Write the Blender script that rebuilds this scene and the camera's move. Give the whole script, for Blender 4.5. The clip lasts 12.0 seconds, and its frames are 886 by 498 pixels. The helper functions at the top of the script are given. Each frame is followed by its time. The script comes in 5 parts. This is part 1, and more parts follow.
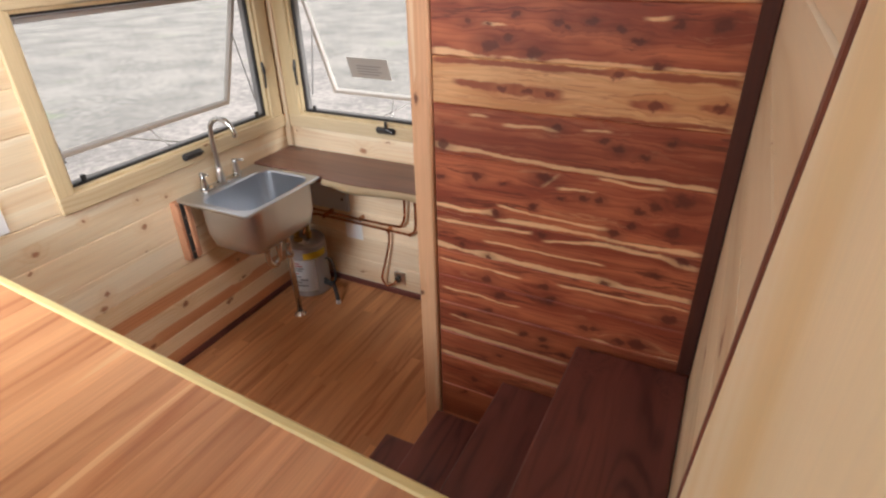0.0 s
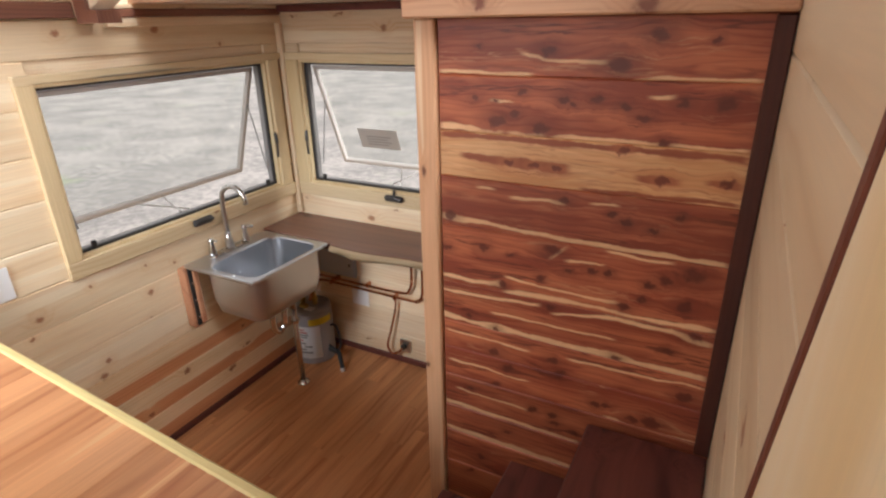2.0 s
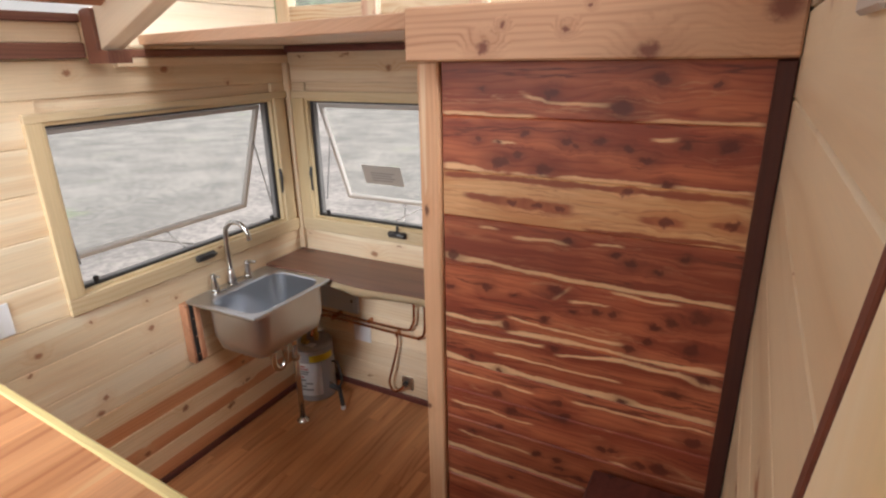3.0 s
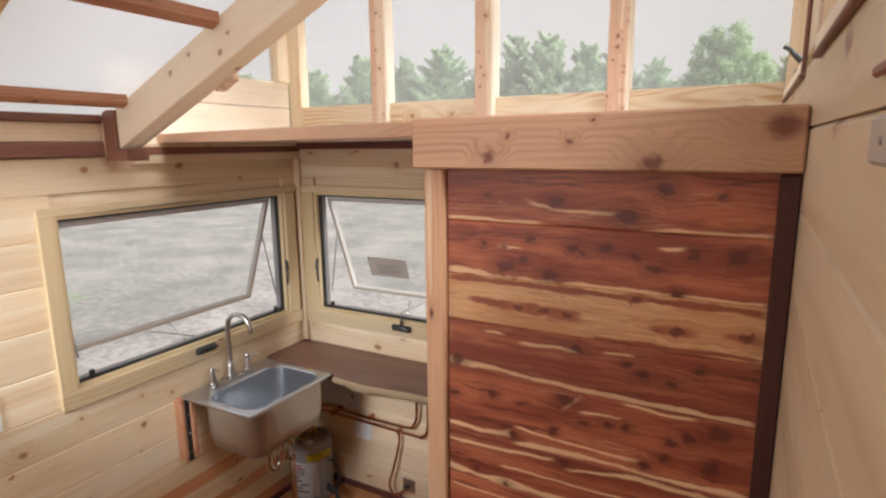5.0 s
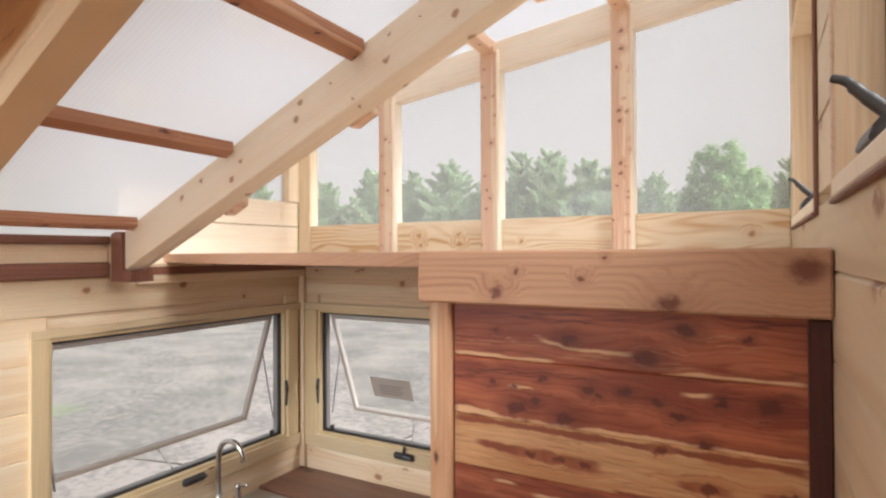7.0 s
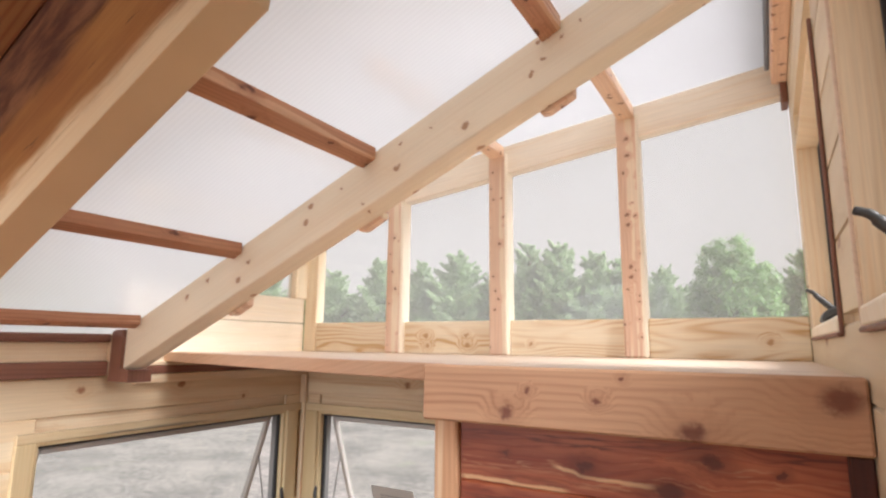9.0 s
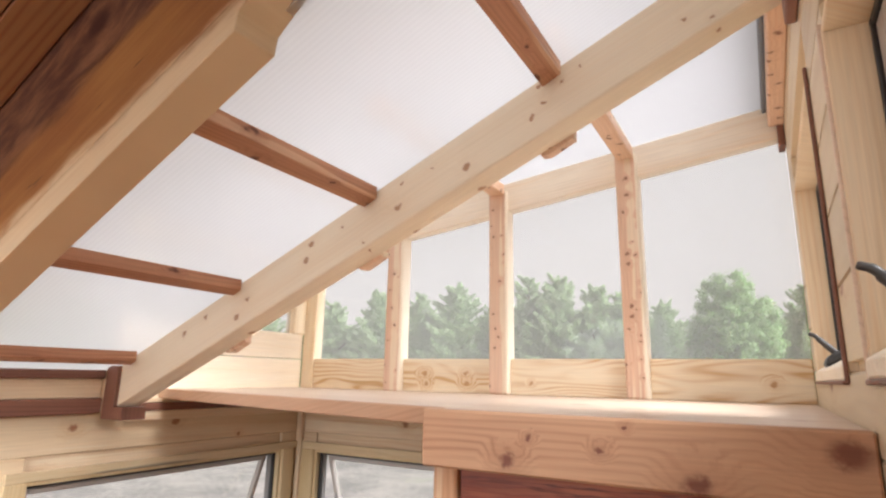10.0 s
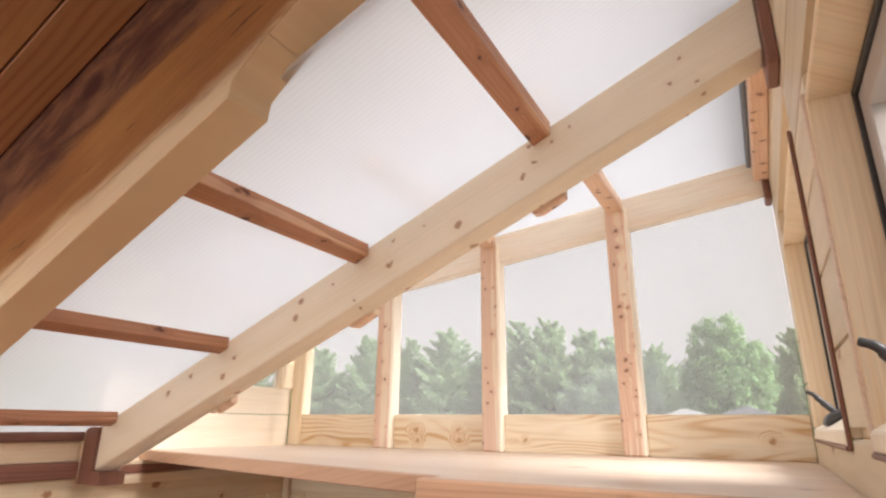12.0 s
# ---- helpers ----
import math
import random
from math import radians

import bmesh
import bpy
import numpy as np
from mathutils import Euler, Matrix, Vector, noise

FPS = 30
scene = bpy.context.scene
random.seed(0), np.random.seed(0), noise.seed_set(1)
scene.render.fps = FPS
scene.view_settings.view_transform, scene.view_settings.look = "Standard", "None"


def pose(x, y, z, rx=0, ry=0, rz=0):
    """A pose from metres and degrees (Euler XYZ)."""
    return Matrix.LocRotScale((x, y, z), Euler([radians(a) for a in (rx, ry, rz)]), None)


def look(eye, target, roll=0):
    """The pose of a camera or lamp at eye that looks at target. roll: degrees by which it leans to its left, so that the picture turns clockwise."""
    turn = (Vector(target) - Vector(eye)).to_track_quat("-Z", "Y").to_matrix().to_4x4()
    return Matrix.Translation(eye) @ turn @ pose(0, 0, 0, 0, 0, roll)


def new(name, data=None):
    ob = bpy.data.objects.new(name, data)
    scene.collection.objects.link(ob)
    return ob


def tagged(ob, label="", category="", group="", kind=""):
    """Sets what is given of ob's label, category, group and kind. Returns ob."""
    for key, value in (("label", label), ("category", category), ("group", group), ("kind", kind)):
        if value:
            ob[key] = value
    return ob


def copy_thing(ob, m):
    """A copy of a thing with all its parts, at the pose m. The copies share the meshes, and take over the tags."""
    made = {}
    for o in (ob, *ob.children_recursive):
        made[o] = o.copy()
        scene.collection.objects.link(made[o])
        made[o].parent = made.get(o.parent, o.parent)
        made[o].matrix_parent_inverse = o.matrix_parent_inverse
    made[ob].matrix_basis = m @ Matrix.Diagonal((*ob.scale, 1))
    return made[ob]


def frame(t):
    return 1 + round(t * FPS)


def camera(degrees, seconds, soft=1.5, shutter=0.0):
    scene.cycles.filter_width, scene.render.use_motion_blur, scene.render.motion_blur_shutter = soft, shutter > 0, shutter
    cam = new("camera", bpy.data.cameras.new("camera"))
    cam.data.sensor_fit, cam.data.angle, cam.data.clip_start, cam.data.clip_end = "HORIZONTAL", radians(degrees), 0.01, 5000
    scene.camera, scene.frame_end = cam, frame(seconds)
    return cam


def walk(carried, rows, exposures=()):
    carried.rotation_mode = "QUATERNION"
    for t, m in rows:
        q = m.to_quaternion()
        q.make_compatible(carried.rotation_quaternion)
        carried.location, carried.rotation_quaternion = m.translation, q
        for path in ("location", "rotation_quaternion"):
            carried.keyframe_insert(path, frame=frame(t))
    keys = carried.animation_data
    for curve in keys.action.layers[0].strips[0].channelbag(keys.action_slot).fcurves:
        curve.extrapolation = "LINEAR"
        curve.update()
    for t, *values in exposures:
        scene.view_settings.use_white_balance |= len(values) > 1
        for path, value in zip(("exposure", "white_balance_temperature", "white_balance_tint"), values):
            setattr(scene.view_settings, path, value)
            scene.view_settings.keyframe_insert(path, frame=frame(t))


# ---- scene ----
cam = camera(76.7, 12.0, soft=2.3)
PATH = [
    (0, (2.186, -2.351, 1.855), (1.381, -0.803, 0.878), -1.5),
    (0.5, (2.184, -2.346, 1.856), (1.361, -0.779, 0.923), -1.5),
    (1, (2.182, -2.343, 1.858), (1.342, -0.756, 0.975), -1.4),
    (1.5, (2.178, -2.34, 1.862), (1.325, -0.732, 1.033), -1.4),
    (2, (2.178, -2.333, 1.864), (1.309, -0.706, 1.093), -1.3),
    (2.5, (2.175, -2.328, 1.869), (1.292, -0.682, 1.153), -1.2),
    (3, (2.173, -2.321, 1.874), (1.276, -0.66, 1.215), -1.1),
    (5, (2.16, -2.295, 1.909), (1.213, -0.571, 1.543), -0.6),
    (5.5, (2.154, -2.282, 1.922), (1.198, -0.547, 1.647), -0.6),
    (6, (2.146, -2.273, 1.935), (1.184, -0.529, 1.755), -0.5),
    (6.5, (2.141, -2.259, 1.945), (1.169, -0.513, 1.866), -0.4),
    (7, (2.134, -2.248, 1.961), (1.155, -0.504, 1.976), -0.3),
    (9, (2.12, -2.223, 2.007), (1.13, -0.518, 2.341), 0.6),
    (9.5, (2.12, -2.223, 2.016), (1.133, -0.529, 2.41), 0.9),
    (10, (2.118, -2.225, 2.028), (1.139, -0.539, 2.474), 1.1),
    (10.5, (2.119, -2.229, 2.038), (1.149, -0.55, 2.53), 1.1),
    (11, (2.118, -2.229, 2.046), (1.161, -0.557, 2.582), 1.1),
    (11.5, (2.117, -2.229, 2.055), (1.173, -0.562, 2.629), 0.9),
    (12, (2.112, -2.225, 2.065), (1.182, -0.559, 2.664), 0.6),
]
EXPOSURES = [(0.0, 1.58, 6150, 11), (1.5, 1.48, 6150, 11), (3.0, 1.36, 6150, 11), (6.0, 1.28, 6150, 11), (9.0, 1.34, 6180, 12), (12.0, 1.38, 6200, 12)]
walk(cam, [(t, look(eye, target, roll)) for t, eye, target, roll in PATH], EXPOSURES)

# ---- world and sun ----
SUN_ELEVATION, SUN_AZIMUTH = radians(31), radians(97)
world = bpy.data.worlds.new("overcast_sky")
scene.world = world
world.use_nodes = True
wn = world.node_tree
sky = wn.nodes.new("ShaderNodeTexSky")
sky.sky_type, sky.sun_disc = "NISHITA", False
sky.sun_elevation, sky.sun_rotation, sky.dust_density = SUN_ELEVATION, SUN_AZIMUTH, 4.0
veil = wn.nodes.new("ShaderNodeMix")
veil.data_type = "RGBA"
veil.inputs["Factor"].default_value = 0.9
veil.inputs["B"].default_value = (9.9, 8.95, 8.4, 1)
wn.links.new(sky.outputs["Color"], veil.inputs["A"])
wn.links.new(veil.outputs["Result"], wn.nodes["Background"].inputs["Color"])
wn.nodes["Background"].inputs["Strength"].default_value = 0.041
sun_lamp = new("sun", bpy.data.lights.new("sun", "SUN"))
sun_lamp.data.energy, sun_lamp.data.angle, sun_lamp.data.color = 5.0, radians(42), (1.0, 0.98, 0.95)
sun_lamp.matrix_world = look((10.0, -1.2, 6.05), (0, 0, 0), 0)

# lamps added in the unseen rear window: wide fill, and a kitchen-corner beam
for place, target, wide, high, watts, spread in (((0.75, -3.67, 2.0), (0.25, 0.0, 1.2), 1.1, 1.3, 3.4, 125), ((0.60, -3.66, 2.35), (0.25, -0.45, 0.40), 0.8, 0.8, 3.6, 55)):
    fill_lamp = new("rear_fill_lamp", bpy.data.lights.new("rear_fill_lamp", "AREA"))
    fill_lamp.data.shape, fill_lamp.data.size, fill_lamp.data.size_y = "RECTANGLE", wide, high
    fill_lamp.data.energy, fill_lamp.data.color, fill_lamp.data.spread = watts, (0.97, 0.99, 1.0), radians(spread)
    fill_lamp.matrix_world = look(place, target, 0)

# ---- materials ----
class Web:
    """Short forms for wiring a node material."""

    def __init__(self, name):
        self.mat = bpy.data.materials.new(name)
        self.mat.use_nodes = True
        self.nt = self.mat.node_tree
        self.bsdf = self.nt.nodes["Principled BSDF"]
        self.coord = self.nt.nodes.new("ShaderNodeTexCoord").outputs["Object"]  # metres
        self.chance = self.nt.nodes.new("ShaderNodeObjectInfo").outputs["Random"]

    def put(self, socket, value):
        if isinstance(value, bpy.types.NodeSocket):
            self.nt.links.new(value, socket)
        elif isinstance(value, tuple) and len(value) == 3 and len(socket.default_value) == 4:
            socket.default_value = (*value, 1)
        else:
            socket.default_value = value

    def m(self, op, a, b=0.0, c=0.0, clamp=False):
        n = self.nt.nodes.new("ShaderNodeMath")
        n.operation, n.use_clamp = op, clamp
        for s, v in zip(n.inputs, (a, b, c)):
            self.put(s, v)
        return n.outputs[0]

    def split(self, v):
        n = self.nt.nodes.new("ShaderNodeSeparateXYZ")
        self.put(n.inputs[0], v)
        return n.outputs[0], n.outputs[1], n.outputs[2]

    def join(self, x, y, z=0.0):
        n = self.nt.nodes.new("ShaderNodeCombineXYZ")
        for s, v in zip(n.inputs, (x, y, z)):
            self.put(s, v)
        return n.outputs[0]

    def noise(self, v, scale=1.0, detail=3.0, rough=0.55, dim="3D"):
        n = self.nt.nodes.new("ShaderNodeTexNoise")
        n.noise_dimensions = dim
        self.put(n.inputs["Vector"], v)
        n.inputs["Scale"].default_value, n.inputs["Detail"].default_value, n.inputs["Roughness"].default_value = scale, detail, rough
        return n.outputs["Fac"]

    def cells(self, v, scale=1.0):
        n = self.nt.nodes.new("ShaderNodeTexVoronoi")
        n.voronoi_dimensions = "2D"
        self.put(n.inputs["Vector"], v)
        n.inputs["Scale"].default_value = scale
        return n.outputs["Distance"], n.outputs["Color"]

    def between(self, v, lo, hi, a=0.0, b=1.0):
        n = self.nt.nodes.new("ShaderNodeMapRange")
        n.interpolation_type = "SMOOTHSTEP"
        for s, x in zip(n.inputs, (v, lo, hi, a, b)):
            self.put(s, x)
        return n.outputs[0]

    def mix(self, f, a, b, blend="MIX"):
        n = self.nt.nodes.new("ShaderNodeMix")
        n.data_type, n.blend_type = "RGBA", blend
        self.put(n.inputs["Factor"], f), self.put(n.inputs["A"], a), self.put(n.inputs["B"], b)
        return n.outputs["Result"]

    def bump(self, height, strength, distance=0.002):
        n = self.nt.nodes.new("ShaderNodeBump")
        n.inputs["Strength"].default_value, n.inputs["Distance"].default_value = strength, distance
        self.put(n.inputs["Height"], height)
        self.put(self.bsdf.inputs["Normal"], n.outputs[0])

    def done(self, color=None, rough=None, metal=None, coat=None):
        for key, v in (("Base Color", color), ("Roughness", rough), ("Metallic", metal), ("Coat Weight", coat)):
            if v is not None:
                self.put(self.bsdf.inputs[key], v)
        return self.mat


def wood(name, axis, light, mid, knot, bands=55.0, warp=2.2, knots=0.25, cell=(4.0, 8.0), sap=None, sap_at=0.55, streak=0.5, tint=0.16, rough=0.5, coat=0.0, edge=None, marks=(), lines=(), line_color=(0.78, 0.53, 0.30), off=0.0, swirl=9.0, cloud=0.5, grain=0.34):
    """Sawn wood whose grain runs along axis: rings that bend round knots, fibres, sapwood streaks and a tint of its own for each board."""
    w = Web(name)
    s = w.split(w.coord)
    along = s["xyz".index(axis)]
    others = [s[i] for i in range(3) if i != "xyz".index(axis)]
    across = w.m("ADD", others[0], others[1])
    shift = w.m("MULTIPLY", w.chance, 37.0)
    along, side = w.m("ADD", along, shift), w.m("ADD", across, w.m("MULTIPLY", shift, 3.1))
    # knots, scattered or at places of their own
    raw_along, raw_across = s["xyz".index(axis)], across
    core = halo = 0.0
    if knots:
        wob = w.noise(w.join(along, side), 34.0, 2.0)
        dist, pick = w.cells(w.join(w.m("MULTIPLY_ADD", along, cell[0], w.m("MULTIPLY", wob, 0.42)), w.m("MULTIPLY_ADD", side, cell[1], w.m("MULTIPLY", wob, 0.42))))
        red, green, _ = w.split(pick)
        there = w.m("GREATER_THAN", red, 1.0 - knots)
        size = w.m("MULTIPLY_ADD", green, 0.10, 0.045)
        core = w.m("MULTIPLY", w.between(dist, w.m("MULTIPLY", size, 1.35), w.m("MULTIPLY", size, 0.35)), there)
        halo = w.m("MULTIPLY", w.between(dist, w.m("MULTIPLY", size, 4.5), w.m("MULTIPLY", size, 0.8)), there)
    if marks:
        wob = w.noise(w.join(raw_along, raw_across), 55.0, 2.0)
        shake = w.m("MULTIPLY_ADD", wob, 0.024, -0.012)
        here = w.join(w.m("MULTIPLY", w.m("ADD", raw_along, shake), 0.8), w.m("ADD", raw_across, shake))
        for a, b, r in marks:
            far = w.nt.nodes.new("ShaderNodeVectorMath")
            far.operation = "DISTANCE"
            w.put(far.inputs[0], here)
            far.inputs[1].default_value = (a * 0.8, b + off, 0.0)
            core = w.m("MAXIMUM", core, w.between(far.outputs["Value"], r * 1.25, r * 0.4))
            halo = w.m("MAXIMUM", halo, w.between(far.outputs["Value"], r * 4.0, r * 0.9))
    # rings
    slow = w.noise(w.join(w.m("MULTIPLY", along, 1.1), w.m("MULTIPLY", side, 5.0)), 1.0, 2.0)
    phase = w.m("MULTIPLY_ADD", side, bands, w.m("MULTIPLY", slow, warp * 6.0))
    phase = w.m("MULTIPLY_ADD", halo, swirl, phase)
    ring = w.m("MULTIPLY_ADD", w.m("SINE", phase), 0.5, 0.5)
    ring = w.m("POWER", ring, 2.2)
    fibre = w.noise(w.join(w.m("MULTIPLY", along, 5.0), w.m("MULTIPLY", side, 190.0)), 1.0, 2.0, 0.7)
    broad = w.noise(w.join(w.m("MULTIPLY", along, 0.8), w.m("MULTIPLY", side, 11.0)), 1.0, 3.0)
    amount = w.m("MULTIPLY", ring, w.between(broad, 0.3, 0.7))
    tone = w.m("ADD", w.m("MULTIPLY", amount, streak), w.m("MULTIPLY", w.between(broad, 0.35, 0.75), cloud), clamp=True)
    color = w.mix(tone, light, mid)
    if sap:
        pale = w.noise(w.join(w.m("MULTIPLY", along, 0.55), w.m("MULTIPLY", side, 13.0)), 1.0, 3.5, 0.5)
        mask = w.between(w.m("MULTIPLY_ADD", halo, -0.05, pale), sap_at, sap_at + 0.035)
        color = w.mix(mask, color, sap)
    if lines:
        sway = w.m("MULTIPLY_ADD", w.noise(w.join(w.m("MULTIPLY", raw_along, 14.0), off), 1.0, 3.0), 0.016, -0.008)
        for x0, z0, x1, z1, half in lines:
            mid_line = w.m("MULTIPLY_ADD", w.m("SUBTRACT", raw_along, x0), (z1 - z0) / (x1 - x0), z0 + off)
            away = w.m("ABSOLUTE", w.m("ADD", w.m("SUBTRACT", raw_across, mid_line), sway))
            girth = w.m("MULTIPLY_ADD", w.noise(w.join(w.m("MULTIPLY", raw_along, 16.0), z0 * 40.0), 1.0, 3.0), 2.4 * half, -0.2 * half)
            on = w.m("MULTIPLY", w.between(away, w.m("ADD", girth, 0.0022), w.m("MULTIPLY", girth, 0.7)), w.m("MULTIPLY", w.between(raw_along, x0 - 0.012, x0 + 0.012), w.between(raw_along, x1 + 0.012, x1 - 0.012)))
            color = w.mix(on, color, line_color)
    if edge:
        # a band of other-coloured wood along the lower edge of each board: its width, its waver, its colour
        up = w.split(w.nt.nodes["Texture Coordinate"].outputs["Generated"])[2]
        sway = w.noise(w.join(w.m("MULTIPLY", along, 1.6), w.m("MULTIPLY", shift, 5.0)), 1.0, 3.0)
        level = w.m("MULTIPLY_ADD", sway, edge[1], w.m("MULTIPLY_ADD", w.chance, edge[0] * 0.5, edge[0] * 0.75 - edge[1] * 0.5))
        level = w.m("SUBTRACT", level, w.m("MULTIPLY", halo, 0.12))
        level = w.m("MULTIPLY", level, w.m("GREATER_THAN", w.m("FRACT", w.m("MULTIPLY", w.chance, 7.31)), edge[4]))
        inside = w.between(w.m("SUBTRACT", level, up), -0.015, 0.025)
        color = w.mix(w.m("MULTIPLY", inside, 0.92), color, w.mix(tone, edge[2], edge[3]))
    color = w.mix(w.m("MULTIPLY", halo, 0.3), color, mid)
    color = w.mix(w.m("MULTIPLY", core, 0.9), color, knot)
    value = w.m("MULTIPLY_ADD", fibre, grain, 1.0 - grain / 2)
    value = w.m("MULTIPLY", value, w.m("MULTIPLY_ADD", w.chance, tint, 1.0 - tint / 2))
    color = w.mix(1.0, color, w.join(value, value, value), "MULTIPLY")
    w.bump(w.m("MULTIPLY_ADD", core, -0.4, w.m("ADD", fibre, w.m("MULTIPLY", ring, 0.5))), 0.12)
    return w.done(color, w.m("MULTIPLY_ADD", fibre, 0.2, rough - 0.1), 0.0, coat)


def plain(name, color, rough=0.5, metal=0.0, vary=0.12, scale=9.0, bump=0.0, coat=0.0):
    w = Web(name)
    n = w.noise(w.coord, scale, 4.0)
    fine = w.noise(w.coord, scale * 14, 2.0)
    v = w.m("MULTIPLY_ADD", n, vary, w.m("MULTIPLY_ADD", fine, vary * 0.5, 1.0 - vary * 0.75))
    if bump:
        w.bump(fine, bump)
    return w.done(w.mix(1.0, color, w.join(v, v, v), "MULTIPLY"), w.m("MULTIPLY_ADD", n, 0.2, rough - 0.1), metal, coat)


PINE = dict(light=(0.80, 0.65, 0.455), mid=(0.69, 0.49, 0.285), knot=(0.33, 0.14, 0.065))
LEFT_KNOTS = [(-1.103, 1.833, 0.019), (-0.708, 1.834, 0.022), (-0.385, 1.762, 0.012), (-1.431, 0.854, 0.02), (-1.239, 0.561, 0.018), (-1.273, 0.504, 0.022), (-1.473, 0.793, 0.01), (-0.908, 0.301, 0.022), (-0.566, 0.518, 0.013), (-0.986, 0.89, 0.011), (-0.991, 0.765, 0.018), (-0.847, 0.853, 0.012), (-1.226, 0.899, 0.012), (-0.54, 0.36, 0.014), (-1.128, 0.197, 0.02)]
pine_wall = wood("knotty_pine_side_wall", "y", light=(0.81, 0.655, 0.44), mid=(0.66, 0.42, 0.205), knot=(0.37, 0.145, 0.065), marks=[(a, b, r * 0.7) for a, b, r in LEFT_KNOTS], bands=130, warp=4, streak=0.3, cloud=0.3, knots=0.14, cell=(3.5, 9.0), sap=(0.84, 0.71, 0.51), sap_at=0.56)
pine_y = wood("knotty_pine_along_y", "y", **PINE, bands=420, warp=4, knots=0.22, cell=(3.5, 9.0), sap=(0.84, 0.71, 0.51), sap_at=0.56)
pine_x = wood("knotty_pine_along_x", "x", **PINE, marks=[(0.501, 0.863, 0.02), (0.646, 1.814, 0.016), (0.208, 0.64, 0.016)], bands=300, warp=5, streak=0.7, knots=0.16, cell=(3.5, 9.0), sap=(0.84, 0.71, 0.51), sap_at=0.56)
rafter_pine = wood("pine_rafter_with_knots", "x", light=(0.87, 0.765, 0.595), mid=(0.80, 0.66, 0.475), knot=(0.42, 0.21, 0.10), bands=420, warp=3, knots=0, grain=0.16, tint=0.04, streak=0.3, marks=[(1.726, -0.965, 0.0058), (1.768, -0.947, 0.0079), (1.778, -0.898, 0.0065), (1.829, -0.925, 0.0043), (1.881, -0.919, 0.0043), (1.524, -0.98, 0.01), (1.301, -0.968, 0.01), (1.338, -0.911, 0.0058), (0.959, -0.949, 0.0094), (0.993, -0.911, 0.01), (0.702, -0.948, 0.0079), (0.644, -0.981, 0.0101), (0.401, -0.924, 0.0079), (0.509, -0.919, 0.0086), (2.113, -0.968, 0.0058), (2.159, -1.002, 0.0050), (2.16, -0.927, 0.0043), (1.164, -1.004, 0.0058), (1.437, -0.925, 0.0050), (1.115, -0.921, 0.0050)])
pine_right = wood("smooth_pale_pine", "y", light=(0.71, 0.595, 0.42), mid=(0.575, 0.43, 0.265), knot=(0.30, 0.12, 0.055), bands=110, warp=3, streak=0.32, cloud=0.5, grain=0.16, knots=0.26, cell=(4.0, 8.0), tint=0.16)
# pine lifted paler to stand in for bright light on the dormer posts
pine_pale = wood("pale_sky_lifted_pine", "z", light=(0.92, 0.80, 0.60), mid=(0.80, 0.60, 0.36), knot=(0.33, 0.14, 0.065), bands=60, warp=4, streak=0.35, cloud=0.7, knots=0.0, tint=0.04)
# colour lightened to stand in for window light falling on the board
lit_board_wood = wood("light_lifted_board", "z", light=(0.94, 0.86, 0.64), mid=(0.82, 0.66, 0.37), knot=(0.33, 0.14, 0.065), bands=24, warp=4, streak=0.25, cloud=0.85, grain=0.12, knots=0.0, tint=0.04, rough=0.4)
# colour paled for the direct light on the knee wall; sills share it
pine_pale_y = wood("pale_sky_lifted_pine_along_y", "y", light=(0.92, 0.82, 0.66), mid=(0.87, 0.73, 0.54), knot=(0.37, 0.145, 0.065), bands=160, warp=2, streak=0.3, knots=0.05, tint=0.05)
pine_z = wood("knotty_pine_upright", "z", **PINE, bands=420, warp=3, knots=0.1, cell=(3.5, 9.0))
pine_red_y = wood("reddish_pine_along_y", "y", marks=[(a, b, r * 0.75) for a, b, r in LEFT_KNOTS], light=(0.79, 0.62, 0.40), mid=(0.64, 0.42, 0.21), knot=(0.24, 0.085, 0.035), bands=420, warp=4, knots=0.2, cell=(4.0, 10.0), edge=(0.42, 0.16, (0.64, 0.285, 0.12), (0.47, 0.165, 0.062), 0.0))
bead_pine = wood("red_flecked_pine_bead", "z", light=(0.80, 0.65, 0.455), mid=(0.69, 0.49, 0.285), knot=(0.33, 0.14, 0.065), bands=300, warp=3, knots=0.3, cell=(8.0, 20.0), sap=(0.58, 0.29, 0.15), sap_at=0.63)
# paler copy of the fir; glare put into the end rafter's colour
fir_washed = wood("glare_washed_fir_along_x", "x", light=(0.93, 0.84, 0.70), mid=(0.86, 0.70, 0.51), knot=(0.5, 0.28, 0.12), bands=260, warp=10, streak=0.5, cloud=0.3, knots=0.0, tint=0.04)
fir_x = wood("grainy_fir_along_x", "x", light=(0.92, 0.80, 0.60), mid=(0.66, 0.42, 0.19), knot=(0.52, 0.27, 0.11), bands=170, warp=14, streak=1.0, cloud=0.3, knots=0, swirl=14.0, marks=[(0.750, 2.040, 0.012), (0.760, 1.998, 0.010), (0.957, 2.045, 0.010), (0.963, 2.002, 0.012), (1.26, 2.010, 0.006), (2.12, 2.024, 0.010)], off=-0.012, tint=0.06)
trim_x = wood("blue_stained_trim_along_x", "x", light=(0.66, 0.53, 0.33), mid=(0.53, 0.385, 0.21), knot=(0.25, 0.1, 0.04), bands=300, warp=6, knots=0.1, cell=(3.0, 8.0), tint=0.05, sap=(0.33, 0.285, 0.20), sap_at=0.60)
trim_z = wood("fir_trim_upright", "z", light=(0.68, 0.54, 0.32), mid=(0.55, 0.40, 0.20), knot=(0.25, 0.1, 0.04), bands=480, warp=4, knots=0.06, tint=0.05)
